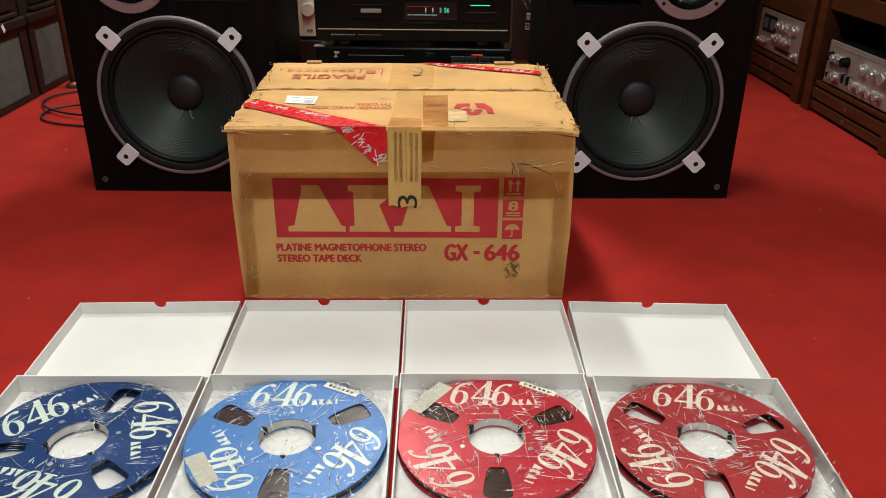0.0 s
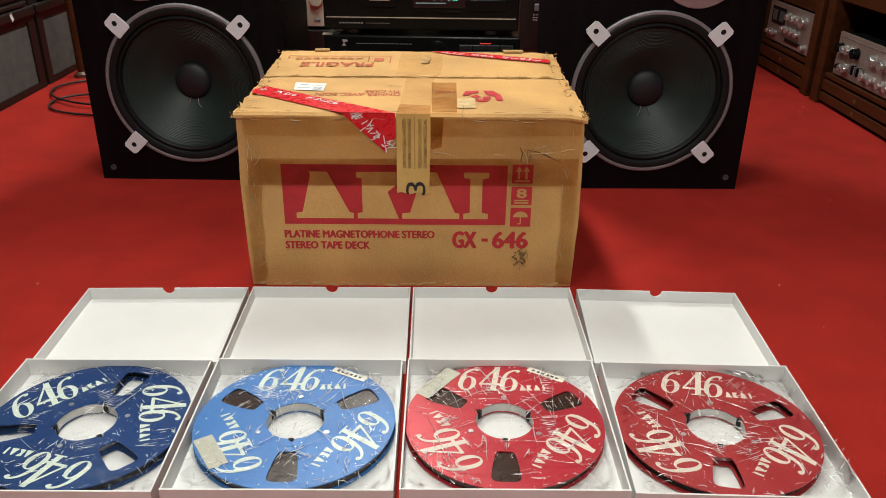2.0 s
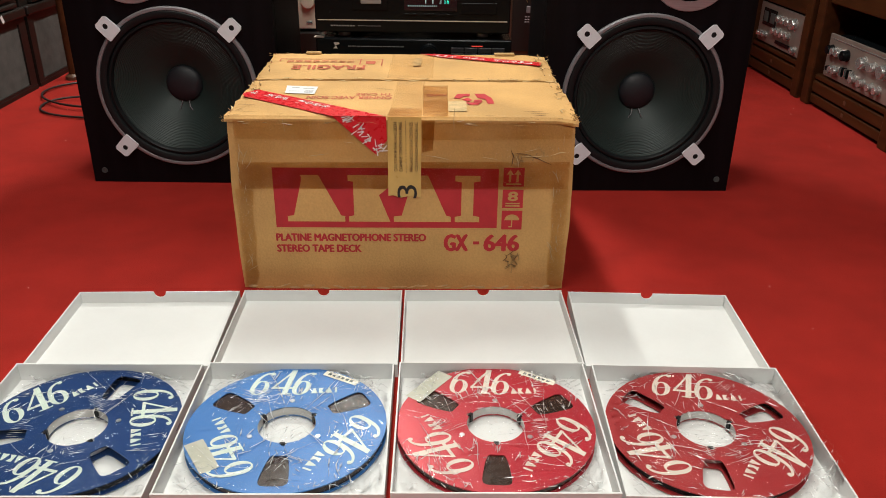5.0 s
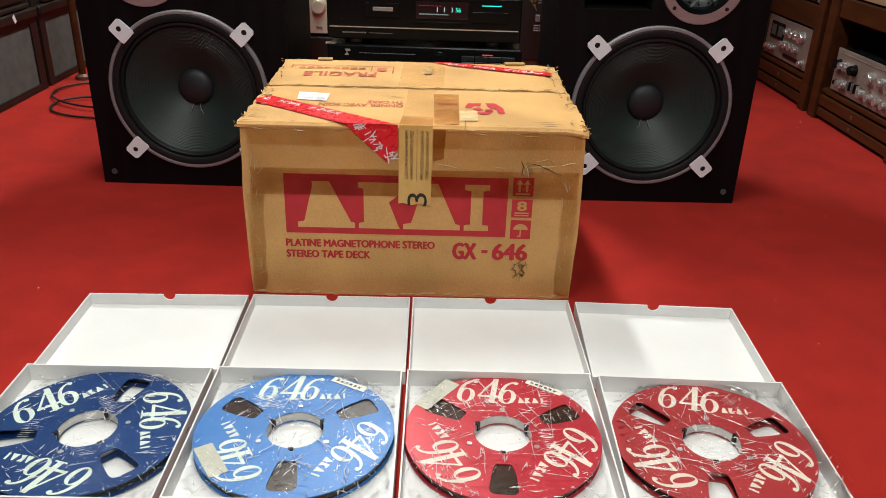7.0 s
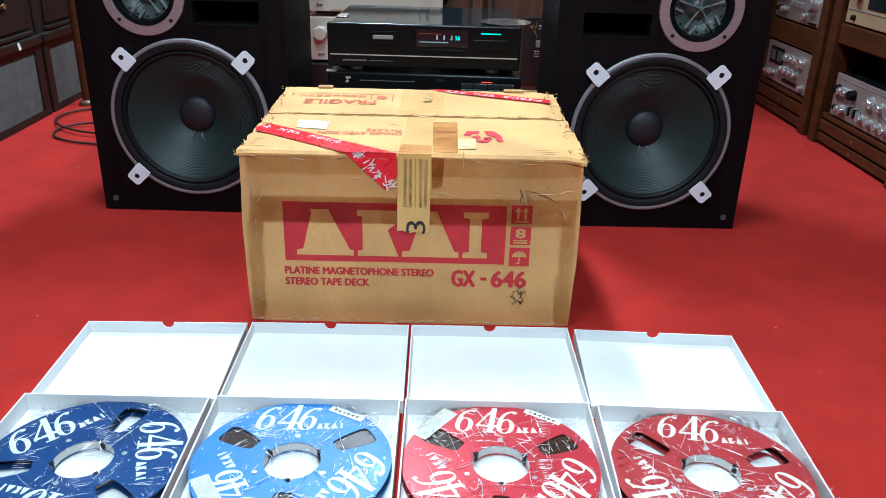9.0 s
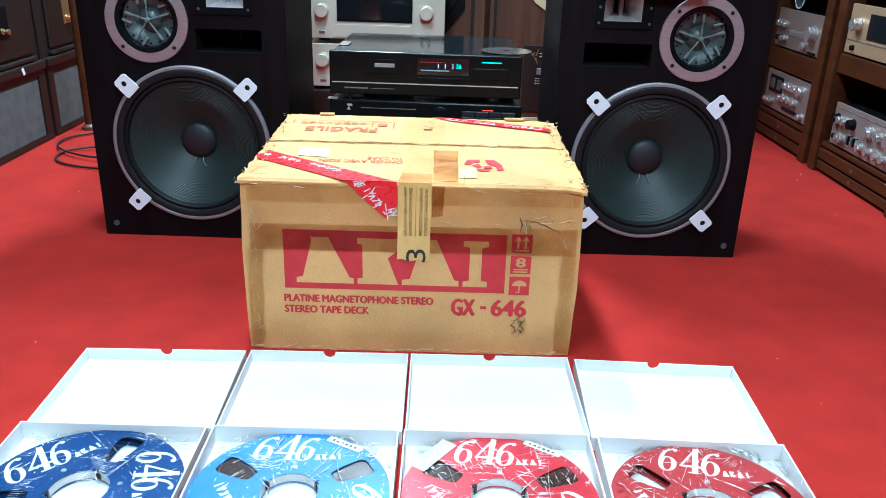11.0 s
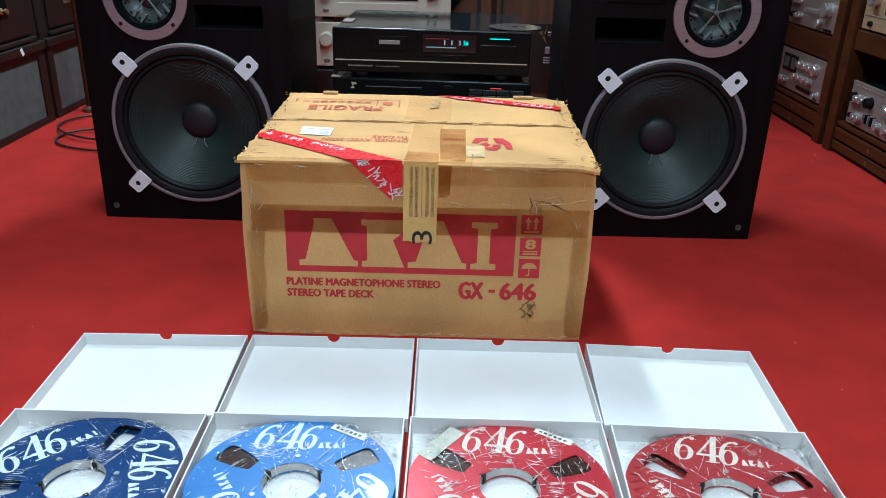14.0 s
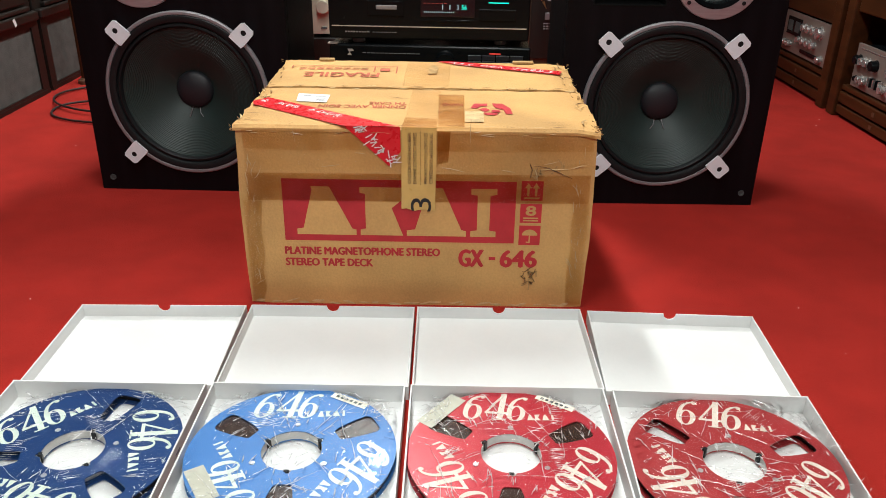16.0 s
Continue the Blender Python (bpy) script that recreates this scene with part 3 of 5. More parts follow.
left_tower = tower(pose(-0.11, 3.0, 0), 0.153, 0.4, 1.15, "walnut veneered loudspeaker with a black octagonal driver")
oct_pts = [(0.155 * math.cos(radians(22.5 + 45 * i)), 0.155 * math.sin(radians(22.5 + 45 * i))) for i in range(8)]
part("driver_frame", plate([(x * 0.9, y * 1.2) for x, y in oct_pts], [circle(0.115, 40)], 0.012, Matrix.Translation((0, -0.008, 0.535)) @ FRONT), MATT_BLACK, left_tower, "black octagonal driver frame")
part("cone", lathe([(0.118, 0.002), (0.108, 0.006), (0.100, 0.002), (0.03, -0.0035), (0, -0.0035)], Matrix.Translation((0, -0.001, 0.535)) @ FRONT, 48), MATT_BLACK, left_tower, "", True)
part("corner_strip", box(0.155, 0.166, 0.01, 0.04, 0, 1.15), CONSOLE_WOOD, left_tower)
right_tower = tower(pose(0.42, 3.0, 0), 0.31, 0.42, 1.2, "walnut veneered loudspeaker with a cream-framed driver")
part("driver_frame", plate(circle(0.172, 16), [circle(0.142, 48)], 0.012, Matrix.Translation((-0.030, -0.006, 0.612)) @ FRONT), CREAM, right_tower, "cream octagonal driver frame")
part("cone", lathe([(0.143, -0.001), (0.142, 0.006), (0.130, 0.009), (0.118, 0.004), (0.112, 0.0), (0.04, -0.0035), (0, -0.0035)], Matrix.Translation((-0.030, -0.001, 0.612)) @ FRONT, 56), RUBBER, right_tower, "", True)
part("screw", rod(0.009, 0.004, Matrix.Translation((-0.150, -0.006, 0.513)) @ FRONT, 16), RUBBER, right_tower)
part("edge_strip", box(-0.297, -0.287, -0.003, 0.004, 0.05, 1.2), CONSOLE_WOOD, right_tower)
panel = part("control_plate", box(-0.180, -0.062, -0.004, 0.004, 0.100, 0.342, 0.001), CONSOLE_WOOD, right_tower, "dark control plate with a gilt emblem")
part("emblem", flat([[(-0.135, 0.312), (-0.118, 0.318), (-0.122, 0.300)], [(-0.118, 0.304), (-0.104, 0.334), (-0.110, 0.306)], [(-0.122, 0.298), (-0.104, 0.272), (-0.112, 0.300)]], Matrix.Translation((-0.022, -0.0046, 0)) @ FRONT), BRASS, panel)
part("control_knob", box(-0.130, -0.114, -0.014, -0.003, 0.238, 0.262, 0.002), FRAME_METAL, panel)
part("lettering_bar", flat([rect(-0.102, -0.090, 0.312, 0.315), rect(-0.102, -0.090, 0.302, 0.304)] + [rect(-0.112 + 0.010 * (i % 3), -0.105 + 0.010 * (i % 3), 0.222 - 0.009 * (i // 3), 0.225 - 0.009 * (i // 3)) for i in range(9)], Matrix.Translation((-0.022, -0.0046, 0)) @ FRONT), BRACKET, panel)
part("skirting", box(-0.31, 0.31, -0.006, 0.0, 0.066, 0.078), CREAM, right_tower)


# ---- racks of amplifiers along the east side ----
def side_amp(m, w, h, mat, label, build):
    """A component that faces -y in its own frame."""
    a = thing("vintage_amplifier", label, "amplifier", m, "vintage amplifiers in the rack")
    part("case", box(-w / 2 + 0.008, w / 2 - 0.008, 0.01, 0.32, 0.008, h - 0.004, 0.003), BLACK, a)
    part("front_panel", box(-w / 2, w / 2, 0, 0.01, 0.006, h, 0.002), mat, a)
    for sx in (-1, 1):
        for y in (0.03, 0.28):
            part("foot", rod(0.014, 0.009, pose(sx * (w / 2 - 0.05), y, 0), 16), RUBBER, a, "", True)
    build(a, w, h)
    return a


def look_receiver(a, w, h):
    for x, r in ((-0.17, 0.012), (-0.14, 0.012), (-0.115, 0.010)):
        knob(a, x, h * 0.62, r, CHROME)
        knob(a, x + 0.02, h * 0.27, r * 0.9, CHROME if x > -0.16 else BLACK)
    knob(a, 0.12, h * 0.55, 0.026, CHROME, 0.026)
    knob(a, 0.07, h * 0.22, 0.014, CHROME)
    for k in range(6):
        part("lever", box(-0.05 + 0.018 * k, -0.047 + 0.018 * k, -0.014, 0.001, h * 0.40, h * 0.52, 0.0008), CHROME, a)
    part("slider", box(0.10, 0.16, -0.006, 0.001, h * 0.08, h * 0.13, 0.001), BLACK, a)


def look_meters(a, w, h):
    part("meter_panel", box(-0.165, -0.045, -0.003, 0.001, h * 0.46, h * 0.88, 0.001), BLACK, a, "black panel with two meters")
    for x in (-0.135, -0.075):
        part("meter", box(x - 0.02, x + 0.02, -0.0045, -0.002, h * 0.55, h * 0.80, 0.001), GREY_DOME, a)
    for k in range(4):
        knob(a, -0.01 + 0.042 * k, h * 0.74, 0.013 if k < 3 else 0.02, CHROME)
    for k in range(4):
        knob(a, -0.035 + 0.040 * k, h * 0.42, 0.012, CHROME)
    for k in range(3):
        knob(a, -0.165 + 0.026 * k, h * 0.24, 0.010, CHROME)
    part("slot", box(-0.02, 0.13, -0.004, 0.001, h * 0.14, h * 0.22, 0.001), BLACK, a)
    knob(a, 0.15, h * 0.18, 0.012, CHROME)


def look_power(a, w, h):
    part("window", box(-0.09, 0.12, -0.003, 0.001, h * 0.38, h * 0.86, 0.001), SMOKED, a)
    part("trim", box(-w / 2 + 0.01, w / 2 - 0.01, -0.002, 0.001, h * 0.30, h * 0.32), CHROME, a)
    knob(a, -0.15, h * 0.62, 0.020, CHROME, 0.026)
    knob(a, -0.16, h * 0.16, 0.008, BLACK, 0.01)


def look_levers(a, w, h):
    for k, (x, r) in enumerate(((-0.175, 0.014), (-0.145, 0.012), (-0.115, 0.012), (-0.075, 0.016), (0.03, 0.018), (0.09, 0.014), (0.15, 0.02))):
        knob(a, x, h * 0.66, r, BLACK if k in (0, 3) else CHROME, 0.02)
    for x in (-0.14, -0.115, 0.0, 0.05, 0.10, 0.14):
        knob(a, x, h * 0.26, 0.012, CHROME, 0.018)
    knob(a, -0.175, h * 0.24, 0.008, BLACK, 0.01)
    for k in range(5):
        part("lever", box(-0.08 + 0.016 * k, -0.0775 + 0.016 * k, -0.016, 0.001, h * 0.22, h * 0.42, 0.0008), BLACK if k % 2 else CHROME, a)
    part("scale_line", box(-0.18, 0.18, -0.0015, 0.001, h * 0.90, h * 0.92), CHROME, a)


FX = 1.22


def rack_unit(y0, y1, shelves, top, label):
    """An open wooden rack whose face looks towards -x, from y0 to y1."""
    r = thing("wooden_rack", label, "rack", pose(FX, 0, 0), "wooden hi-fi racks")
    for y in (y0, y1 - 0.05):
        part("post", box(-0.012, 0.05, y, y + 0.05, 0, top, 0.004), RACK_WOOD, r)
        part("side_panel", box(0.05, 0.44, y + 0.01, y + 0.04, 0, top), RACK_WOOD, r)
    for z0, z1 in shelves:
        part("shelf", box(0.0, 0.44, y0 + 0.05, y1 - 0.05, z0, z1, 0.004), RACK_WOOD, r)
    part("back_panel", box(0.44, 0.452, y0, y1, 0, top), MATT_BLACK, r)
    base = shelves[0][0]
    for z0, z1 in ((0.012, base * 0.46), (base * 0.54, base - 0.006)):
        dr = part("drawer", box(-0.004, 0.40, y0 + 0.052, y1 - 0.052, z0, z1, 0.003), RACK_WOOD, r)
        part("label_plate", box(-0.0055, -0.0035, (y0 + y1) / 2 - 0.008, (y0 + y1) / 2 + 0.008, (z0 + z1) / 2 - 0.006, (z0 + z1) / 2 + 0.006), WALNUT, dr)
    return r


rack_unit(2.735, 3.265, ((0.096, 0.113), (0.268, 0.345), (0.575, 0.64)), 1.15, "brown wooden rack holding silver amplifiers, far bay")
rack_unit(2.135, 2.700, ((0.088, 0.105), (0.330, 0.392), (0.62, 0.68)), 1.15, "brown wooden rack holding silver amplifiers, near bay")


def facing_west(y, z):
    return pose(FX + 0.004, y, z, 0, 0, -90)


side_amp(facing_west(2.99, 0.345), 0.405, 0.1425, PINK_SILVER, "silver vintage receiver with chrome knobs and levers", look_receiver)
side_amp(facing_west(2.995, 0.113), 0.405, 0.148, PINK_SILVER, "silver vintage amplifier with two meters", look_meters)
side_amp(facing_west(2.425, 0.392), 0.43, 0.154, GOLD_PANEL, "gold-fronted power amplifier with dark window", look_power)
side_amp(facing_west(2.405, 0.105), 0.41, 0.138, PINK_SILVER, "worn silver amplifier with knobs and levers", look_levers)
spare = thing("loose_driver", "black driver with a white rim standing on the receiver", "loudspeaker driver", pose(1.262, 3.120, 0.5300, 0, 0, -90))
part("rim", lathe([(0.0424, 0.0), (0.0424, 0.0021), (0.0403, 0.0032), (0.0366, 0.0027), (0.036, 0.0011)], FRONT, 48), BRACKET, spare, "white rim", True)
part("cone", lathe([(0.0363, 0.0016), (0.0133, -0.0159), (0.0117, -0.0138), (0.0, -0.0106)], FRONT, 48), CONE, spare, "", True)
part("basket", lathe([(0.0408, 0.0), (0.0265, -0.0191), (0.0212, -0.0265), (0.0, -0.0265)], FRONT, 28), RUBBER, spare, "", True)
for k in range(4):
    part("screw", rod(0.0022, 0.001, FRONT @ pose(0, 0, 0, 0, 0, 45 + 90 * k) @ pose(0.0384, 0, 0.0028), 10), RUBBER, spare)


# ---- consoles along the west side ----
def console(y0, y1, label, lock_y, lock_mat):
    c = thing("radio_console", label, "cabinet", pose(-1.42, 0, 0), "wooden radio consoles")
    part("body", box(-0.45, -0.012, y0, y1, 0.0, 1.05, 0.004), CONSOLE_WOOD, c)
    part("plinth", box(-0.012, 0.004, y0, y1, 0.0, 0.014), CONSOLE_WOOD, c)
    part("speaker_frame", plate(rect(y0, y1, 0.014, 0.240), [rect(y0 + 0.04, y1 - 0.045, 0.022, 0.224)], 0.014, Matrix(((0, 0, 1, 0.002), (1, 0, 0, 0), (0, 1, 0, 0), (0, 0, 0, 1)))), CONSOLE_WOOD, c)
    part("grille_cloth", box(-0.012, -0.004, y0 + 0.04, y1 - 0.045, 0.022, 0.224), CLOTH, c, "woven grey grille cloth")
    part("rail", box(-0.012, 0.012, y0, y1, 0.242, 0.272, 0.005), CONSOLE_WOOD, c)
    part("moulding", box(-0.012, 0.006, y0 + 0.05, y1 - 0.035, 0.276, 0.290, 0.004), CONSOLE_WOOD, c)
    part("door", box(-0.012, -0.002, y0 + 0.06, y1 - 0.045, 0.298, 0.98, 0.004), CONSOLE_WOOD, c)
    esc = part("escutcheon", box(-0.002, 0.002, lock_y - 0.035, lock_y + 0.035, 0.368, 0.462, 0.001), lock_mat, c, "metal lock plate with a small pull")
    bow = lathe([(0.010, 0), (0.010, 0.004), (0.004, 0.008), (0.004, 0.014), (0.009, 0.016), (0.009, 0.022), (0, 0.024)], Matrix.Translation((0.002, lock_y - 0.005, 0.388)) @ pose(0, 0, 0, 0, 90, 0), 16)
    part("pull", bow, BRASS, esc, "", True)
    return c


console(1.55, 2.795, "dark mahogany radio console with grey grille cloth", 2.575, BLACK)
console(2.815, 3.75, "dark mahogany radio console with a brass lock plate", 3.03, BRASS)
tag_ob = solid("price_tag", box(0, 0.0006, -0.007, 0.007, -0.012, 0.012), WHITE_CARD, "tiny white paper tag stuck on the console rail", "tag", pose(-1.4078, 2.635, 0.2565, 25))
post = thing("wooden_post", "slim reddish wooden post on a round base", "post", pose(-1.352, 2.93, 0))
part("shaft", rod(0.0125, 1.25, pose(0, 0, 0.02), 20), RACK_WOOD, post, "", True)
part("base_ring", lathe([(0, 0), (0.026, 0), (0.026, 0.012), (0.016, 0.020), (0, 0.020)], None, 24), WALNUT, post, "", True)
cable_cu = bpy.data.curves.new("power_cable", "CURVE")
cable_cu.dimensions, cable_cu.bevel_depth, cable_cu.bevel_resolution = "3D", 0.0036, 2
loop = cable_cu.splines.new("NURBS")
turns = [(-0.80, 2.40, 0.006), (-1.05, 2.40, 0.006), (-1.20, 2.42, 0.006), (-1.30, 2.50, 0.006), (-1.30, 2.62, 0.008), (-1.18, 2.66, 0.012), (-1.06, 2.58, 0.014), (-1.10, 2.48, 0.014), (-1.26, 2.54, 0.014), (-1.38, 2.68, 0.010), (-1.35, 2.86, 0.006), (-1.18, 2.90, 0.006), (-0.95, 2.85, 0.006)]
loop.points.add(len(turns) - 1)
for p, co in zip(loop.points, turns):
    p.co = (*co, 1)
loop.use_endpoint_u, loop.order_u = True, 4
cable_cu.materials.append(CABLE)
tagged(new("power_cable", cable_cu), "coiled black power cable lying on the carpet", "cable")


# ---- the big carton ----
CX0, CX1, CY0, CY1, CH = -0.394, 0.190, 1.330, 1.787, 0.318
carton = thing("cardboard_carton", "large worn brown cardboard carton with red printing", "carton", pose(0, 0, 0))
carton_bm = box(CX0, CX1, CY0, CY1, 0, CH)
bmesh.ops.subdivide_edges(carton_bm, edges=carton_bm.edges[:], cuts=15, use_grid_fill=True)
for v in carton_bm.verts:
    ex, ey, ez = min(v.co.x - CX0, CX1 - v.co.x), min(v.co.y - CY0, CY1 - v.co.y), min(v.co.z, CH - v.co.z)
    if ex < 0.001 and ey < 0.001:
        v.co.x += (1 if v.co.x < -0.1 else -1) * (0.0014 * noise.noise(v.co * 18) - 0.004 * math.sin(math.pi * v.co.z / CH) + 0.0015)
        v.co.y += (0.004 if v.co.y < 1.5 else -0.004)
    elif v.co.y > CY0 + 0.001:
        bow = math.sin(math.pi * (v.co.z / CH)) * 0.005
        if ex < 0.001:
            v.co.x += (-bow if v.co.x < -0.1 else bow) + 0.002 * noise.noise(v.co * 9)
    if v.co.z < 0.001 and (ex < 0.001 or ey < 0.001):
        v.co.z = 0
part("body", carton_bm, KRAFT, carton)


def flap(name, y0, y1, z, ragged, tilt, folded=False):
    bm = bmesh.new()
    nx, ny = 60, 16
    x0, x1 = CX0 - 0.002, CX1 + 0.004
    rows = []
    for j in range(ny + 1):
        row = []
        for i in range(nx + 1):
            x, y = x0 + (x1 - x0) * i / nx, y0 + (y1 - y0) * (j / ny if j != 1 or not folded else 0.022)
            edge = (i in (0, nx)) or (j in ragged)
            jag = noise.noise(Vector((x * 55, y * 55, 3))) * 0.0035 if edge else 0
            corner = min(i, nx - i) / nx
            dip = -0.004 * max(0, 1 - corner * 16) * abs(noise.noise(Vector((y * 14, x * 3, 1)))) * 2
            if folded and j < 2:
                dip -= (0.0052, 0.0010)[j]
            row.append(bm.verts.new((x + (jag if i in (0, nx) else 0), y + (jag if j in ragged else 0), z + tilt * (y - y0) + 0.0006 * noise.noise(Vector((x * 7, y * 7, 5))) + dip)))
        rows.append(row)
    for a, b in zip(rows, rows[1:]):
        for i in range(nx):
            bm.faces.new((a[i], a[i + 1], b[i + 1], b[i]))
    thicken(bm, (0, 0, -0.0050))
    return part(name, bm, KRAFT, carton, "worn top flap with ragged edges")


REAR_TILT = 0.038
flap("top_flap", CY0 - 0.0012, 1.5765, CH + 0.0055, (16,), 0.0, True)
flap("top_flap", 1.5925, CY1 + 0.006, CH + 0.0052, (0, 16), REAR_TILT)
# dark brown strip: the gap's shadow is put into its colour
part("seam", box(CX0 + 0.002, CX1 - 0.002, 1.574, 1.595, CH - 0.004, CH + 0.0015), KRAFT_EDGE, carton, "dark strip painting in the shade between the flaps")
for cx, w, tip in ((-0.308, 0.016, 7), (0.106, 0.022, 5)):
    chip = box(-w, w, -0.006, 0.006, -0.002, 0.0025, 0.001, segs=1)
    chip.transform(pose(cx, CY1 + 0.002, 0.3335, tip, 0, 2))
    part("torn_chip", chip, KRAFT_TORN, carton, "torn cardboard chip on the rear edge")


def shred(x, y, z, n, spread, size):
    bm = bmesh.new()
    for _ in range(n):
        c = Vector((x, y, z)) + Vector([max(-1.4 * k, min(1.4 * k, random.gauss(0, k))) for k in spread])
        pts = [bm.verts.new(c + Vector((random.uniform(-size, size), random.uniform(-size, size) * 0.5, random.uniform(-size, size) * 0.5))) for _ in range(4)]
        bm.faces.new(pts[:3])
        bm.faces.new((pts[0], pts[2], pts[3]))
    return tagged(part("torn_fibre", bm, KRAFT_TORN, carton, "frayed torn cardboard at the corner"), kind="stuff")


TOP = CH + 0.0062
shred(CX0, CY0, 0.319, 16, (0.004, 0.003, 0.003), 0.0034)
shred(CX1 - 0.001, CY0 + 0.012, 0.320, 60, (0.004, 0.012, 0.002), 0.0029)
shred(CX1, 1.56, 0.321, 20, (0.003, 0.03, 0.002), 0.0041)
shred(CX1 - 0.01, CY1, 0.329, 14, (0.015, 0.003, 0.002), 0.0034)
shred(CX0 + 0.01, CY1, 0.329, 12, (0.012, 0.004, 0.002), 0.0041)
shred(-0.395, 1.58, 0.322, 16, (0.002, 0.02, 0.002), 0.0034)
shred(CX1, 1.66, 0.3265, 26, (0.002, 0.06, 0.0015), 0.0029)
shred(CX1, 1.44, 0.321, 22, (0.003, 0.05, 0.002), 0.0034)
shred(0.02, 1.584, 0.3225, 40, (0.12, 0.002, 0.001), 0.0034)
shred(0.12, CY0 + 0.002, 0.322, 16, (0.05, 0.002, 0.001), 0.0024)
shred(-0.20, 1.5925, 0.324, 26, (0.10, 0.002, 0.001), 0.0027)
shred(0.09, 1.5925, 0.324, 30, (0.07, 0.002, 0.001), 0.0034)


def on_front(z_off):
    return Matrix.Translation((0, CY0 - z_off, 0)) @ FRONT


def on_top(z_off):
    return Matrix.Translation((0, 0, TOP + z_off))


def on_rear(z_off):
    return Matrix.Translation((0, 1.587, TOP + z_off)) @ pose(0, 0, 0, math.degrees(math.atan(REAR_TILT))) @ Matrix.Translation((0, -1.587, 0))


def upside_down(body, x0, x1, y0, y1, lay=on_top):
    return put_text(body, x1 - x0, y1 - y0, lay(0.0004) @ pose((x0 + x1) / 2, (y0 + y1) / 2, 0, 0, 0, 180), bold=0.02)


# the printed panel: a red field with four plain pale shapes
part("printed_field", flat([[(-0.3245, 0.2335), (-0.3245, 0.1225), (0.0635, 0.1225), (0.0635, 0.2335)]], on_front(0.0006)), PRINT_RED, carton, "red printed field with plain pale shapes")
z0, z1 = 0.134, 0.2205
shapes = [[(-0.303, z0), (-0.303, z0 + 0.010), (-0.292, z0 + 0.012), (-0.275, z1 - 0.006), (-0.277, z1), (-0.246, z1), (-0.210, z0 + 0.012), (-0.203, z0 + 0.010), (-0.203, z0)],
          [(-0.196, z0), (-0.196, z0 + 0.010), (-0.187, z0 + 0.012), (-0.187, z1 - 0.012), (-0.196, z1 - 0.010), (-0.196, z1), (-0.112, z1), (-0.112, z1 - 0.010), (-0.143, z0 + 0.050), (-0.110, z0 + 0.010), (-0.104, z0)],
          [(-0.118, z0), (-0.118, z0 + 0.010), (-0.104, z0 + 0.012), (-0.082, z1), (-0.058, z1), (-0.026, z0 + 0.012), (-0.018, z0 + 0.010), (-0.018, z0)],
          [(-0.011, z0), (-0.011, z0 + 0.010), (0.000, z0 + 0.012), (0.000, z1 - 0.012), (-0.011, z1 - 0.010), (-0.011, z1), (0.032, z1), (0.032, z1 - 0.010), (0.021, z1 - 0.012), (0.021, z0 + 0.012), (0.032, z0 + 0.010), (0.032, z0)]]
shapes[1][-1] = (-0.124, z0)
shapes[1][-2] = (-0.128, z0 + 0.010)
for shape in shapes:
    part("printed_shape", plate(shape, [], 0, on_front(0.0011)), KRAFT, carton)
part("lettering", heavy_text("PLATINE MAGNETOPHONE STEREO", 0.266, 0.0150, Matrix.Translation((-0.194, CY0 - 0.0008, 0.1035)) @ FRONT, 0.0010), PRINT_RED, carton)
part("lettering", heavy_text("STEREO TAPE DECK", 0.151, 0.0150, Matrix.Translation((-0.2515, CY0 - 0.0008, 0.082)) @ FRONT, 0.0010), PRINT_RED, carton)
for body, gx0, gx1, gz0, gz1 in (("GX", -0.0300, 0.0140, 0.077, 0.1105), ("646", 0.0410, 0.1055, 0.077, 0.1105)):
    part("lettering", heavy_text(body, gx1 - gx0, gz1 - gz0, Matrix.Translation(((gx0 + gx1) / 2, CY0 - 0.0008, (gz0 + gz1) / 2)) @ FRONT, 0.0021), PRINT_RED, carton)
part("dash", flat([rect(0.0225, 0.0335, 0.0905, 0.0965)], on_front(0.0008)), PRINT_RED, carton)
for zb, zt in ((0.201, 0.2355), (0.161, 0.195), (0.120, 0.156)):
    part("pictogram", flat([rect(0.0715, 0.1075, zb, zt)], on_front(0.0006)), PRINT_RED, carton, "small red handling mark")
part("arrows", flat([rect(0.077, 0.102, 0.204, 0.207)] + [p for x in (0.083, 0.096) for p in (rect(x - 0.002, x + 0.002, 0.209, 0.224), [(x - 0.006, 0.223), (x + 0.006, 0.223), (x, 0.232)])], on_front(0.0011)), KRAFT, carton)
part("figure", put_text("8", 0.018, 0.018, Matrix.Translation((0.0895, CY0 - 0.0011, 0.183)) @ FRONT, bold=0.03), KRAFT, carton)
part("lines", flat([rect(0.077, 0.102, 0.164, 0.1665), rect(0.077, 0.102, 0.1685, 0.171)], on_front(0.0011)), KRAFT, carton)
part("umbrella", flat([[(0.0895 + 0.013 * math.cos(radians(a)), 0.138 + 0.011 * math.sin(radians(a))) for a in range(0, 181, 15)], rect(0.0885, 0.0905, 0.126, 0.139), rect(0.084, 0.0905, 0.1245, 0.1265)], on_front(0.0011)), KRAFT, carton)
part("lettering", upside_down("FRAGILE", -0.338, -0.189, 1.660, 1.694, on_rear), FADED_RED, carton)
part("lettering", upside_down("ONNER AVEC SOIN", -0.276, -0.124, 1.438, 1.458), FADED_RED, carton)
part("lettering", upside_down("TH CARE", -0.190, -0.124, 1.462, 1.480), FADED_RED, carton)
part("lettering", upside_down("HAND", -0.062, -0.026, 1.460, 1.477), FADED_RED, carton)
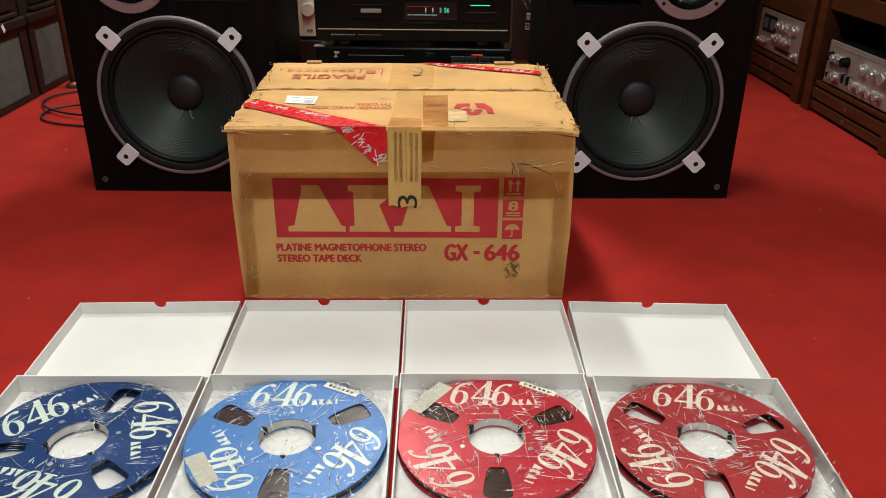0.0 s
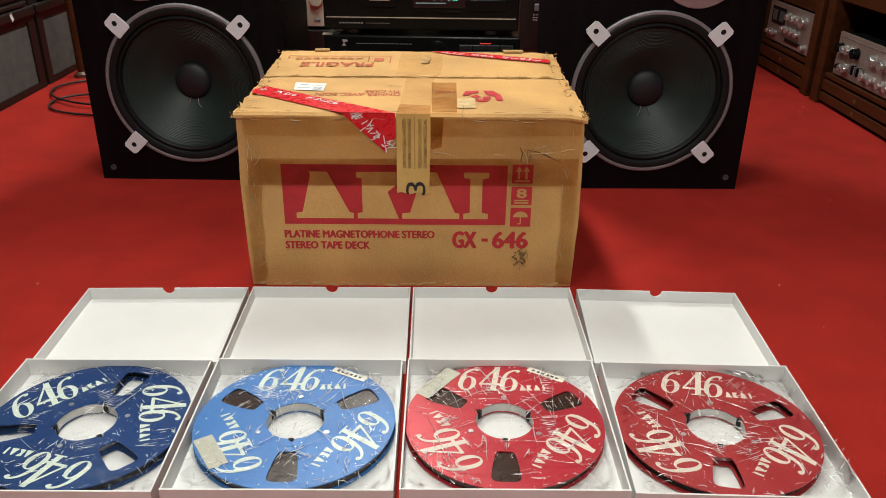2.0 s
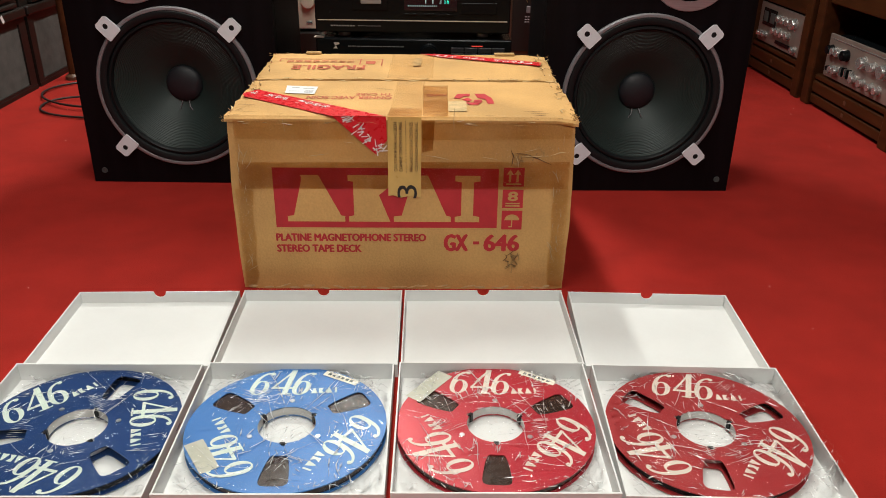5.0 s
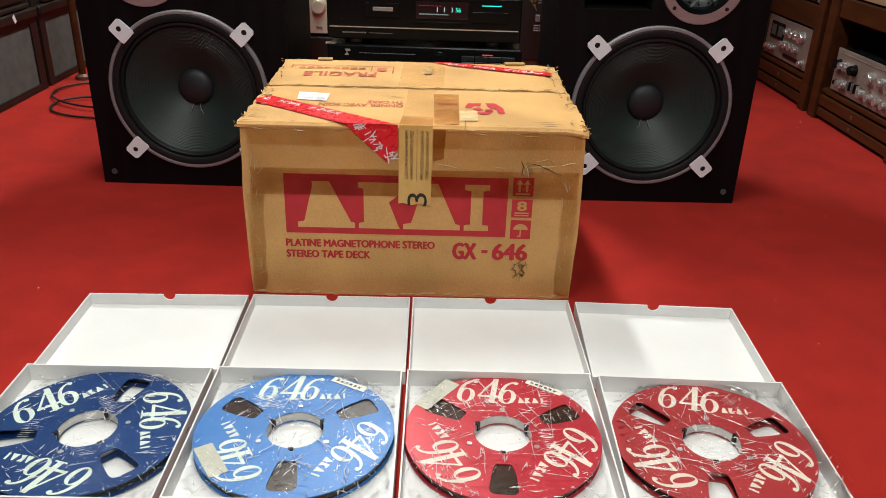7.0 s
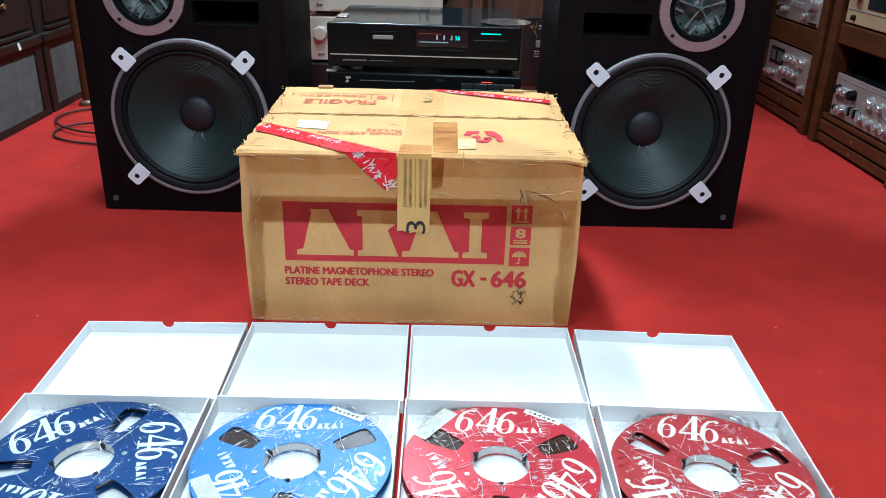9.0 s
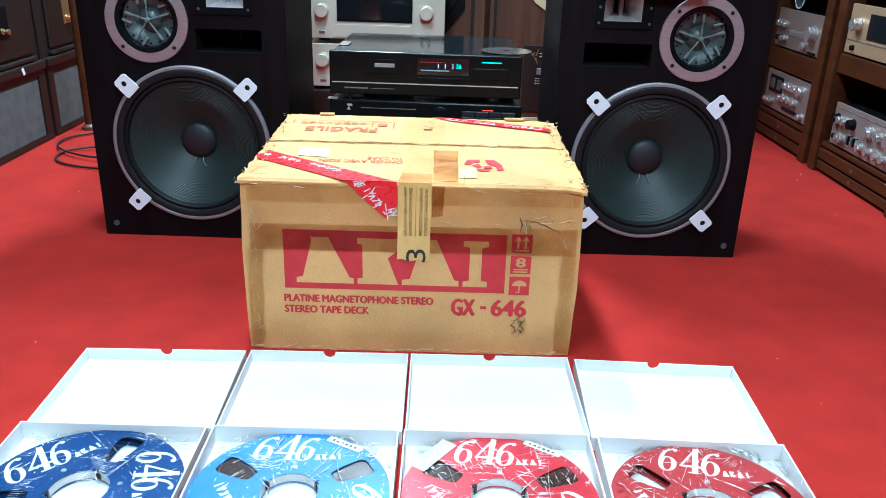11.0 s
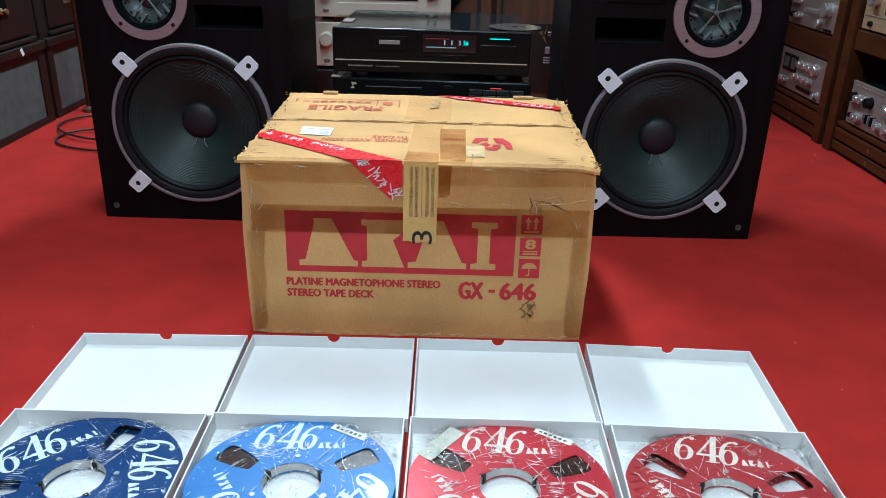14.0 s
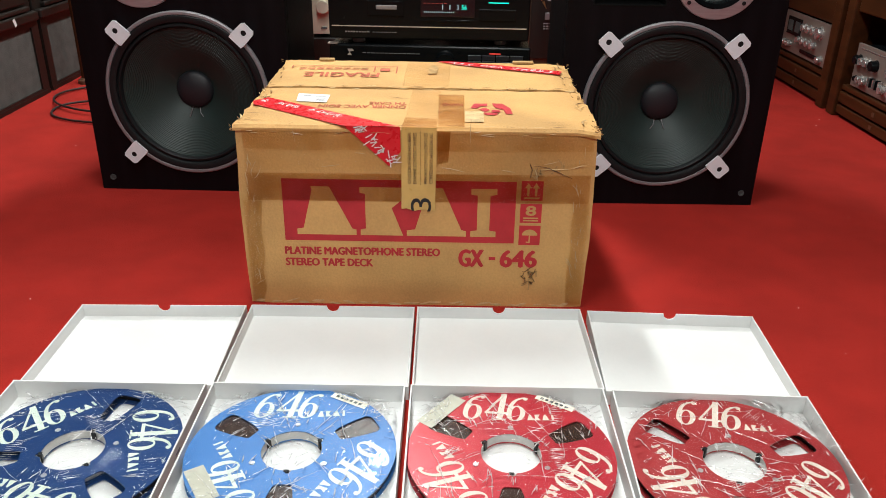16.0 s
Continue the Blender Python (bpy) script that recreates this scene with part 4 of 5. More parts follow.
for fx0, fx1, fy0, fy1 in ((-0.372, -0.155, 1.742, 1.7445), (-0.372, -0.3695, 1.722, 1.742), (-0.1575, -0.155, 1.690, 1.742), (-0.203, -0.2005, 1.700, 1.742)):
    part("frame_line", flat([rect(fx0, fx1, fy0, fy1)], on_rear(0.0004)), FADED_RED, carton)
for i in range(8):
    for j in range(2):
        part("small_print", flat([rect(-0.355 + 0.018 * i, -0.341 + 0.018 * i, 1.716 + 0.010 * j, 1.720 + 0.010 * j)], on_rear(0.0004)), FADED_RED, carton)
part("small_print", flat([rect(-0.190, -0.170, 1.706, 1.728)], on_rear(0.0004)), FADED_RED, carton)
for lobe in ([(-0.013, 1.447), (-0.006, 1.478), (0.018, 1.480), (0.016, 1.462), (0.006, 1.462), (-0.002, 1.445)], [(0.026, 1.481), (0.044, 1.481), (0.056, 1.450), (0.058, 1.412), (0.046, 1.412), (0.044, 1.440), (0.030, 1.452)],
             [(0.001, 1.440), (0.013, 1.452), (0.020, 1.436), (0.012, 1.425)], [(0.024, 1.438), (0.036, 1.440), (0.038, 1.424), (0.022, 1.424)], [(0.004, 1.420), (0.036, 1.420), (0.028, 1.404), (0.014, 1.404)]):
    part("handling_emblem", plate(lobe, [], 0, on_top(0.0004)), PRINT_RED, carton, "piece of a red handling emblem")
# tapes
part("brown_tape", flat([[(-0.382, 0.195), (0.184, 0.197), (0.184, 0.247), (-0.382, 0.243)]], on_front(0.0018)), BROWN_TAPE, carton, "brown packing tape across the front")
part("clear_tape", flat([[(-0.382, 0.2475), (0.184, 0.251), (0.184, 0.287), (-0.382, 0.283)]], on_front(0.0018)), CLEAR_TAPE, carton)
part("brown_tape", flat([[(-0.382, 0.2845), (-0.30, 0.2830), (-0.14, 0.2850), (0.02, 0.2840), (0.184, 0.2875), (0.184, 0.316), (-0.382, 0.316)]], on_front(0.0018)), EDGE_TAPE, carton)
part("brown_tape", flat([[(-0.068, 0.262), (-0.050, 0.266), (-0.047, 0.318), (-0.068, 0.318)]], on_front(0.0024)), BROWN_TAPE, carton)
part("brown_tape", flat([[(-0.067, 1.331), (-0.025, 1.331), (-0.022, 1.538), (-0.069, 1.537)]], on_top(0.0010)), BROWN_TAPE, carton)
part("clear_tape", flat([[(-0.140, 1.595), (-0.050, 1.595), (-0.046, 1.788), (-0.136, 1.788)]], on_rear(0.0010)), CLEAR_TAPE, carton)
part("tape_hole", flat([[(-0.092, 1.688), (-0.075, 1.690), (-0.072, 1.752), (-0.078, 1.757), (-0.090, 1.750)]], on_rear(0.0016)), KRAFT_TORN, carton, "torn brown hole in the tape")
part("pale_patch", flat([[(-0.023, 1.424), (0.009, 1.425), (0.007, 1.360), (-0.024, 1.359)]], on_top(0.0008)), TORN_PALE, carton, "pale patch where tape was pulled off")
seal = part("seal_tape", flat([[(-0.1265, 0.1835), (-0.1180, 0.1850), (-0.105, 0.1805), (-0.090, 0.1840), (-0.0705, 0.1810), (-0.0695, 0.3235), (-0.1255, 0.3235)]], on_front(0.0034)), YELLOW_TAPE, carton, "yellowed seal tape with black lettering")
part("brown_tape", flat([[(-0.1255, 1.325), (-0.0695, 1.325), (-0.068, 1.372), (-0.122, 1.378)]], on_top(0.0016)), BROWN_TAPE, carton)
part("clear_tape", flat([[(-0.122, 1.378), (-0.068, 1.372), (-0.064, 1.57), (-0.118, 1.572)]], on_top(0.0013)), CLEAR_TAPE, carton)
for k, line in enumerate(("CAUTION IF SEAL HAS BEEN", "EXAMINE CONTENTS IN PRES", "- - - - - - - - - - - - - - - - -", "PRECAUCION SI LA CINTA ES", "CONTENIDO ANTES DE AC")):
    x = -0.113 + 0.0088 * k
    part("lettering", put_text(line, 0.086 if k != 2 else 0.09, 0.0055 if k != 2 else 0.0012, Matrix.Translation((x, CY0 - 0.0040, 0.272)) @ FRONT @ pose(0, 0, 0, 0, 0, 90)), BLACK_INK, carton)
part("numeral", put_text("3", 0.024, 0.034, Matrix.Translation((-0.094, CY0 - 0.0040, 0.192)) @ FRONT @ pose(0, 0, 0, 0, 0, 90)), BLACK_INK, carton, "black numeral lying on its side")
part("red_tape", flat([[(-0.394, 1.470), (-0.388, 1.448), (-0.219, 1.3255), (-0.128, 1.3255), (-0.372, 1.497)]], on_top(0.0012)), RED_TAPE, carton, "red warning tape with white marks")
part("red_tape", flat([[(-0.217, 0.3245), (-0.146, 0.2580), (-0.127, 0.2830), (-0.128, 0.3245)]], on_front(0.0028)), RED_TAPE, carton)
part("red_tape", flat([[(-0.075, 1.790), (-0.030, 1.762), (0.172, 1.696), (0.180, 1.722), (0.02, 1.776), (-0.040, 1.790)]], on_rear(0.0014)), RED_TAPE, carton)
rng = random.Random(4)


def strokes(n, centre, along, size, w):
    """White brush strokes as small plain bars round a centre."""
    polys = []
    for _ in range(n):
        a = along + rng.choice((0, 60, 90, 120)) + rng.uniform(-20, 20)
        c = Vector(centre) + Vector((rng.uniform(-size, size), rng.uniform(-size, size)))
        l = rng.uniform(0.4, 0.9) * size
        d = Vector((math.cos(radians(a)), math.sin(radians(a))))
        q = Vector((-d.y, d.x)) * w
        polys.append([tuple(c - d * l - q), tuple(c + d * l - q * 0.6), tuple(c + d * l + q * 0.6), tuple(c - d * l + q)])
    return polys


for i in range(4):
    part("brush_mark", flat(strokes(9, (-0.192 + 0.0175 * i, 0.316 - 0.0150 * i), -40, 0.0080, 0.0010), on_front(0.0034)), WHITE_INK, carton)
for i in (0, 2, 3, 4, 6, 7, 8, 9):
    part("brush_mark", flat(strokes(8, (-0.372 + 0.0152 * i, 1.474 - 0.0100 * i), -34, 0.0065, 0.0010), on_top(0.0016)), WHITE_INK, carton)
for i in (0, 1, 2, 4, 5, 6, 8, 9, 10, 11, 12):
    part("brush_mark", flat(strokes(7, (-0.040 + 0.0160 * i, 1.7745 - 0.0048 * i), -16, 0.0065, 0.0011), on_rear(0.0018)), WHITE_INK, carton)
part("barcode_label", flat([[(-0.319, 1.475), (-0.265, 1.468), (-0.265, 1.523), (-0.324, 1.530)]], on_top(0.0010)), WHITE_CARD, carton, "white barcode label")
part("bars", flat([rect(-0.285 + 0.0016 * i, -0.2842 + 0.0016 * i, 1.474, 1.494) for i in range(10)] + [rect(-0.314, -0.292, 1.486, 1.489), rect(-0.290, -0.270, 1.506, 1.509), rect(-0.312, -0.298, 1.510, 1.514)], on_top(0.0014)), FRAME_METAL, carton)
# scuffs and torn paper on the front
for cx, cz, n, size in ((0.097, 0.062, 9, 0.009), (0.092, 0.045, 6, 0.007), (0.094, 0.249, 8, 0.008), (0.13, 0.262, 4, 0.012)):
    part("scuff", flat(strokes(n, (cx, cz), 20, size, 0.0013), on_front(0.0022)), KRAFT_TORN, carton, "torn scuffed paper")
for strip in ([(-0.388, 0.006), (-0.372, 0.007), (-0.362, 0.030), (-0.366, 0.060), (-0.361, 0.100), (-0.364, 0.140), (-0.359, 0.193), (-0.390, 0.194)], [(0.160, 0.006), (0.186, 0.007), (0.186, 0.197), (0.161, 0.196), (0.158, 0.150), (0.161, 0.110), (0.157, 0.070), (0.158, 0.030)]):
    part("edge_tape", flat([strip], on_front(0.0012)), EDGE_TAPE, carton, "aged brown tape round the carton's edge")
for cx, cy, a in ((-0.375, 1.395, -5), (-0.365, 1.352, -4), (-0.23, 1.338, 2), (0.13, 1.350, 3), (0.12, 1.362, 2), (-0.14, 1.51, -20)):
    m = on_top(0.0006) @ pose(cx, cy, 0, 0, 0, a)
    part("crease", flat([[(-0.022, 0), (0.0, -0.0012), (0.022, 0.0004), (0.002, 0.0010)]], m), KRAFT_EDGE, carton, "dark split crease")


def ribbon(points, width, m, mat, name, label="", lift=0.0):
    """A thin tapering raised line through points of a face."""
    bm = bmesh.new()
    n = len(points)
    left, right, crest = [], [], []
    for i, (x, y) in enumerate(points):
        ax, ay = points[max(0, i - 1)]
        bx, by = points[min(n - 1, i + 1)]
        d = Vector((bx - ax, by - ay)).normalized()
        w = width * (0.25 + math.sin(math.pi * (i + 0.5) / n))
        left.append(bm.verts.new((x - d.y * w, y + d.x * w, 0)))
        right.append(bm.verts.new((x + d.y * w, y - d.x * w, 0)))
        crest.append(bm.verts.new((x, y, lift * math.sin(math.pi * (i + 0.5) / n))))
    for i in range(n - 1):
        bm.faces.new((left[i], crest[i], crest[i + 1], left[i + 1]))
        bm.faces.new((crest[i], right[i], right[i + 1], crest[i + 1]))
    bm.normal_update()
    bm.transform(m)
    return part(name, bm, mat, carton, label)


def wandering(x, y, a, length, n=7, wobble=14):
    pts = []
    for _ in range(n):
        pts.append((x, y))
        a += wear.uniform(-wobble, wobble)
        x, y = x + length / n * math.cos(radians(a)), y + length / n * math.sin(radians(a))
    return pts


wear = random.Random(21)
# wrinkles of the tape round the upright edges, their shine painted pale, and long light scratches
for _ in range(18):
    ribbon(wandering(wear.uniform(-0.382, -0.366), wear.uniform(0.03, 0.28), wear.choice((70, 85, 95, 60)), wear.uniform(0.008, 0.030)), wear.uniform(0.0003, 0.0007), on_front(0.0022), TAPE_WRINKLE, "tape_wrinkle", "tape wrinkle with its shine painted pale", 0.0004)
for _ in range(16):
    ribbon(wandering(wear.uniform(0.155, 0.176), wear.uniform(0.04, 0.28), wear.choice((80, 100, 95, 105)), wear.uniform(0.008, 0.030)), wear.uniform(0.0003, 0.0007), on_front(0.0022), TAPE_WRINKLE, "tape_wrinkle", "tape wrinkle with its shine painted pale", 0.0004)
for _ in range(7):
    ribbon(wandering(wear.uniform(-0.36, 0.11), wear.uniform(0.245, 0.312), wear.choice((0, 10, 170, 95)), wear.uniform(0.02, 0.06), 6, 6), wear.uniform(0.0003, 0.0006), on_front(0.0022), TAPE_WRINKLE, "tape_wrinkle", "", 0.0004)
for k in range(18):
    ribbon(wandering(wear.uniform(-0.385, 0.17), wear.uniform(0.309, 0.3165), wear.uniform(-6, 6), wear.uniform(0.010, 0.030), 6, 5), wear.uniform(0.0003, 0.0006), on_front(0.0024), (TAPE_WRINKLE, KRAFT_TORN)[k % 2], "tape_wrinkle", "", 0.0007)
# the crushed split near the upper corner, and the torn spot under the model number
for k, (x, z, a, length) in enumerate(((0.090, 0.262, 4, 0.075), (0.098, 0.255, -4, 0.055), (0.088, 0.250, 95, 0.020), (0.096, 0.236, 80, 0.026), (0.084, 0.240, 60, 0.016), (0.150, 0.258, 20, 0.030))):
    ribbon(wandering(x, z, a, length, 9, 12), 0.0007, on_front(0.0023), KRAFT_EDGE if k % 2 == 0 else TORN_PALE, "split", "crushed split in the cardboard", 0.0010)
for x, z, a, length in ((0.080, 0.071, 10, 0.026), (0.104, 0.076, -110, 0.026), (0.084, 0.070, -70, 0.016), (0.088, 0.058, -120, 0.014), (0.080, 0.046, 8, 0.018), (0.086, 0.050, 60, 0.014), (0.092, 0.052, -30, 0.012)):
    ribbon(wandering(x, z, a, length, 8, 34), 0.0006, on_front(0.0023), KRAFT_EDGE, "tear", "curled tear in the paper", 0.0012)
# worn pale rims: along the foot, the front fold and both ends of the flaps
for x in range(22):
    ribbon(wandering(-0.385 + 0.0258 * x + wear.uniform(-0.006, 0.006), wear.uniform(0.0025, 0.007), wear.uniform(-4, 4), wear.uniform(0.012, 0.034), 6, 10), wear.uniform(0.0010, 0.0024), on_front(0.0014), TORN_PALE, "worn_rim", "pale worn paper", 0.0002)
for x in range(20):
    ribbon(wandering(-0.388 + 0.028 * x + wear.uniform(-0.008, 0.008), wear.uniform(1.3335, 1.3365), wear.uniform(-3, 3), wear.uniform(0.012, 0.032), 6, 8), wear.uniform(0.0004, 0.0010), on_top(0.0006), TORN_PALE if x % 3 else KRAFT_EDGE, "worn_rim", "", 0.0003)
for k in range(26):
    y = wear.uniform(1.345, 1.575)
    x = wear.choice((wear.uniform(-0.392, -0.378), wear.uniform(0.168, 0.190)))
    ribbon(wandering(x, y, wear.uniform(70, 110), wear.uniform(0.010, 0.030), 6, 22), wear.uniform(0.0006, 0.0013), on_top(0.0007), (TORN_PALE, KRAFT_TORN, KRAFT_EDGE)[k % 3], "worn_rim", "", 0.0010)
for k in range(24):
    y = wear.uniform(1.60, 1.775)
    x = wear.choice((wear.uniform(-0.390, -0.376), wear.uniform(0.168, 0.190), wear.uniform(0.168, 0.190)))
    ribbon(wandering(x, y, wear.uniform(70, 110), wear.uniform(0.010, 0.030), 6, 22), wear.uniform(0.0006, 0.0013), on_rear(0.0007), (TORN_PALE, KRAFT_TORN, KRAFT_EDGE)[k % 3], "worn_rim", "", 0.0010)
for k in range(26):
    ribbon(wandering(-0.388 + 0.0222 * k, 1.5765 if k % 2 else 1.5935, wear.uniform(-6, 6), wear.uniform(0.016, 0.030), 6, 12), wear.uniform(0.0008, 0.0016), (on_top if k % 2 else on_rear)(0.0006), TORN_PALE if k % 3 else KRAFT_TORN, "worn_rim", "", 0.0008)


# ---- four open reel boxes with their lids ----
def open_box(name, w, d, h, m, label, group, notch):
    """A shallow open card box; its base centre is its origin."""
    t = thing(name, label, "box", m, group)
    part("base", box(-w / 2 + 0.0015, w / 2 - 0.0015, -d / 2 + 0.0015, d / 2 - 0.0015, 0, 0.0022), WHITE_CARD, t)
    th = 0.0024
    for sy in (-1, 1):
        outline = rect(-w / 2, w / 2, 0, h)
        if sy == notch:
            arc = [(0.0105 * math.cos(radians(a)), h - 0.0105 * math.sin(radians(a))) for a in range(0, 181, 15)]
            outline = [(-w / 2, 0), (w / 2, 0), (w / 2, h)] + arc + [(-w / 2, h)]
        wall = plate(outline, [], th, Matrix.Translation((0, sy * (d / 2) - (th if sy > 0 else 0), 0)) @ FRONT)
        part("wall", wall, WHITE_CARD, t)
    for sx in (-1, 1):
        x = sx * w / 2
        part("wall", box(min(x, x - sx * th), max(x, x - sx * th), -d / 2 + th + 0.0003, d / 2 - th - 0.0003, 0, h - 0.0002, 0.0004, segs=1), WHITE_CARD, t)
    return t


TRAYS = [(-0.5255, 0.9000, 0.0), (-0.2435, 0.9035, 0.0), (0.0375, 0.9050, -0.2), (0.3190, 0.8960, -1.9)]
LIDS = [(-0.5235, 1.1575, 1.2), (-0.2410, 1.1640, 0.2), (0.0405, 1.1660, 0.2), (0.3235, 1.1560, -2.3)]
for x, y, a in TRAYS:
    open_box("reel_box", 0.274, 0.277, 0.030, pose(x, y, 0, 0, 0, a), "open white card box holding a tape reel", "open reel boxes", 0)
for x, y, a in LIDS:
    open_box("box_lid", 0.277, 0.234, 0.023, pose(x, y, 0, 0, 0, a), "empty white card lid with a thumb notch", "reel box lids", 1)


# ---- tape reels ----
def window_outline():
    half = [(0.0630, 0.0088), (0.0655, 0.0112), (0.074, 0.0138), (0.086, 0.0160), (0.100, 0.0178), (0.110, 0.0186), (0.1150, 0.0175), (0.1180, 0.0140), (0.1190, 0.0080)]
    return [(x, -y) for x, y in half] + [(x, y) for x, y in half[::-1]]


def turned(pts, a):
    c, s = math.cos(radians(a)), math.sin(radians(a))
    return [(x * c - y * s, x * s + y * c) for x, y in pts]


def turned_box(r0, r1, half, z0, z1, a):
    bm = box(r0, r1, -half, half, z0, z1, 0.0006, segs=1)
    bm.transform(pose(0, 0, 0, 0, 0, a))
    return bm


def small_shapes(w, h):
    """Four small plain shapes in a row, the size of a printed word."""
    u = w / 4.2
    return [[(0, 0), (u * 0.35, h), (u * 0.55, h), (u * 0.9, 0)], [(u * 1.05, 0), (u * 1.05, h), (u * 1.75, h), (u * 1.45, h * 0.5), (u * 1.8, 0)],
            [(u * 1.95, 0), (u * 2.3, h), (u * 2.5, h), (u * 2.9, 0)], [(u * 3.2, 0), (u * 3.2, h), (u * 3.5, h), (u * 3.5, 0)]]


def stroke(points, widths, z):
    """A pen stroke through points, with its width at each."""
    bm = bmesh.new()
    pairs = []
    for i, (x, y) in enumerate(points):
        ax, ay = points[max(0, i - 1)]
        bx, by = points[min(len(points) - 1, i + 1)]
        d = Vector((bx - ax, by - ay)).normalized() * (widths[i] / 2)
        pairs.append((bm.verts.new((x + d.y, y - d.x, z)), bm.verts.new((x - d.y, y + d.x, z))))
    for (a, b), (c, d) in zip(pairs, pairs[1:]):
        bm.faces.new((a, c, d, b))
    return bm


def oldstyle_six(bm):
    ring = [[(0.235 + rx * math.cos(radians(a)), 0.30 + ry * math.sin(radians(a))) for a in range(0, 360, 10)] for rx, ry in ((0.235, 0.315), (0.105, 0.272))]
    join(bm, plate(ring[0], [ring[1]], 0))
    pts, widths = [], []
    for i in range(13):
        k = i / 12
        pts.append(((1 - k) ** 2 * 0.066 + 2 * k * (1 - k) * 0.04 + k * k * 0.40, (1 - k) ** 2 * 0.30 + 2 * k * (1 - k) * 0.92 + k * k * 0.965))
        widths.append(0.13 - 0.075 * k)
    join(bm, stroke(pts, widths, 0.004))
    return join(bm, plate(circle(0.062, 16, 0.415, 0.915), [], 0, pose(0, 0, 0.008)))


def oldstyle_four(bm):
    join(bm, stroke([(0.365, 0.0), (0.365, 1.10)], [0.15, 0.15], 0.0))
    join(bm, stroke([(0.36, 1.07), (-0.01, 0.27)], [0.06, 0.06], 0.004))
    join(bm, stroke([(-0.03, 0.285), (0.56, 0.285)], [0.085, 0.085], 0.008))
    return join(bm, stroke([(0.20, 0.02), (0.53, 0.02)], [0.045, 0.045], 0.012))


def numerals(m):
    """The slanted number 646 in thick and thin strokes, standing on its base line."""
    size, bm = 0.0548, bmesh.new()
    for x, draw in ((-0.0665, oldstyle_six), (-0.0350, oldstyle_four), (-0.0070, oldstyle_six)):
        glyph = draw(bmesh.new())
        for v in glyph.verts:
            v.co = (x + size * (v.co.x + 0.13 * v.co.y), 0.0665 + size * v.co.y, 0.03 * v.co.z)
        join(bm, glyph)
    for f in bm.faces:
        f.normal_update()
        if f.normal.z < 0:
            f.normal_flip()
    bm.transform(m)
    return bm


def tape_reel(m, colour, label, full, label_strips, ink):
    reel = thing("tape_reel", label, "tape reel", m, "tape reels")
    hub_hole = []
    for i in range(72):
        a = i * 5
        near = min((a - 30 - 120 * k) % 360 for k in range(3))
        hub_hole.append(((0.0440 if near in (0, 5) else 0.0385) * math.cos(radians(a)), (0.0440 if near in (0, 5) else 0.0385) * math.sin(radians(a))))
    holes = [hub_hole] + [turned(window_outline(), 30 + 120 * k) for k in range(3)]
    part("upper_flange", plate(circle(0.1333, 96), holes, 0.0016, pose(0, 0, 0.0170)), colour, reel)
    part("lower_flange", plate(circle(0.1333, 96), holes, 0.0016, pose(0, 0, 0.0036)), colour, reel)
    part("hub", lathe([(0.0385, 0.0040), (0.0385, 0.0166), (0.0385, 0.0150), (0.0545, 0.0150), (0.0545, 0.0040), (0.0385, 0.0040)], None, 72), HUB_METAL, reel, "grey metal hub ring", True)
    for k in range(3):
        part("hub_lug", turned_box(0.0365, 0.0415, 0.0035, 0.0038, 0.0174, 30 + 120 * k), RUBBER, reel)
        part("screw", rod(0.0036, 0.0012, pose(0, 0, 0, 0, 0, 90 + 120 * k) @ pose(0.0515, 0, 0.0170), 14), SCREW, reel)
    if full:
        part("tape_pack", lathe([(0.0550, 0.0042), (0.1300, 0.0042), (0.1300, 0.0148), (0.0550, 0.0148), (0.0550, 0.0042)], None, 96), TAPE_PACK, reel, "dark brown wound tape", True)
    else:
        # a black ring puts in the shade between the empty reel's flanges
        part("rim_shadow_band", lathe([(0.1262, 0.0037), (0.1275, 0.0037), (0.1275, 0.0153), (0.1262, 0.0153), (0.1262, 0.0037)], None, 96), RUBBER, reel, "black band painting in the shade between the flanges", True)
    for k in range(3):
        turn = pose(0, 0, 0, 0, 0, 120 * k)
        part("numerals", numerals(turn @ pose(0, 0, 0.0174)), ink, reel, "pale printed numerals")
        part("printed_word", flat(small_shapes(0.044, 0.0125), turn @ pose(0.0232, 0.0690, 0.0174, 0, 0, 4)), ink, reel)
    for x, y, w, h, a, mt in label_strips:
        strip = part("label_strip", flat([rect(-w / 2, w / 2, -h / 2, h / 2)], pose(x, y, 0.0178, 0, 0, a)), mt, reel, "stuck-on pale paper strip")
        if mt is PAPER:
            part("scribble", flat([rect(-w * 0.38 + w * 0.13 * i, -w * 0.30 + w * 0.13 * i, -h * 0.2, h * 0.2) for i in range(6)], pose(x, y, 0.0181, 0, 0, a)), GREY_DOME, strip)
    return reel


REELS = [(-0.5215, 0.9042, 44, "navy blue metal tape reel, empty, in cellophane", False, [], PALE_PRINT),
         (-0.2450, 0.9095, 0.5, "sky blue metal tape reel full of tape, in cellophane", True, [(0.0627, 0.1063, 0.057, 0.0125, -29, PAPER), (-0.0975, -0.0640, 0.064, 0.025, -58, AGED_PATCH)], PALE_PRINT),
         (0.0350, 0.9110, -3, "bright red metal tape reel full of tape, in cellophane", True, [(0.0628, 0.1105, 0.057, 0.0110, -29, PAPER), (-0.0935, 0.0810, 0.078, 0.025, 56, AGED_PATCH)], CREAM_PRINT),
         (0.3170, 0.9012, -9.5, "dark red metal tape reel, empty, in cellophane", False, [], CREAM_PRINT)]
for (x, y, a, label, full, strips, ink), colour in zip(REELS, REEL_COLOURS):
    tape_reel(pose(x, y, 0.0024, 0, 0, a), colour, label, full, strips, ink)


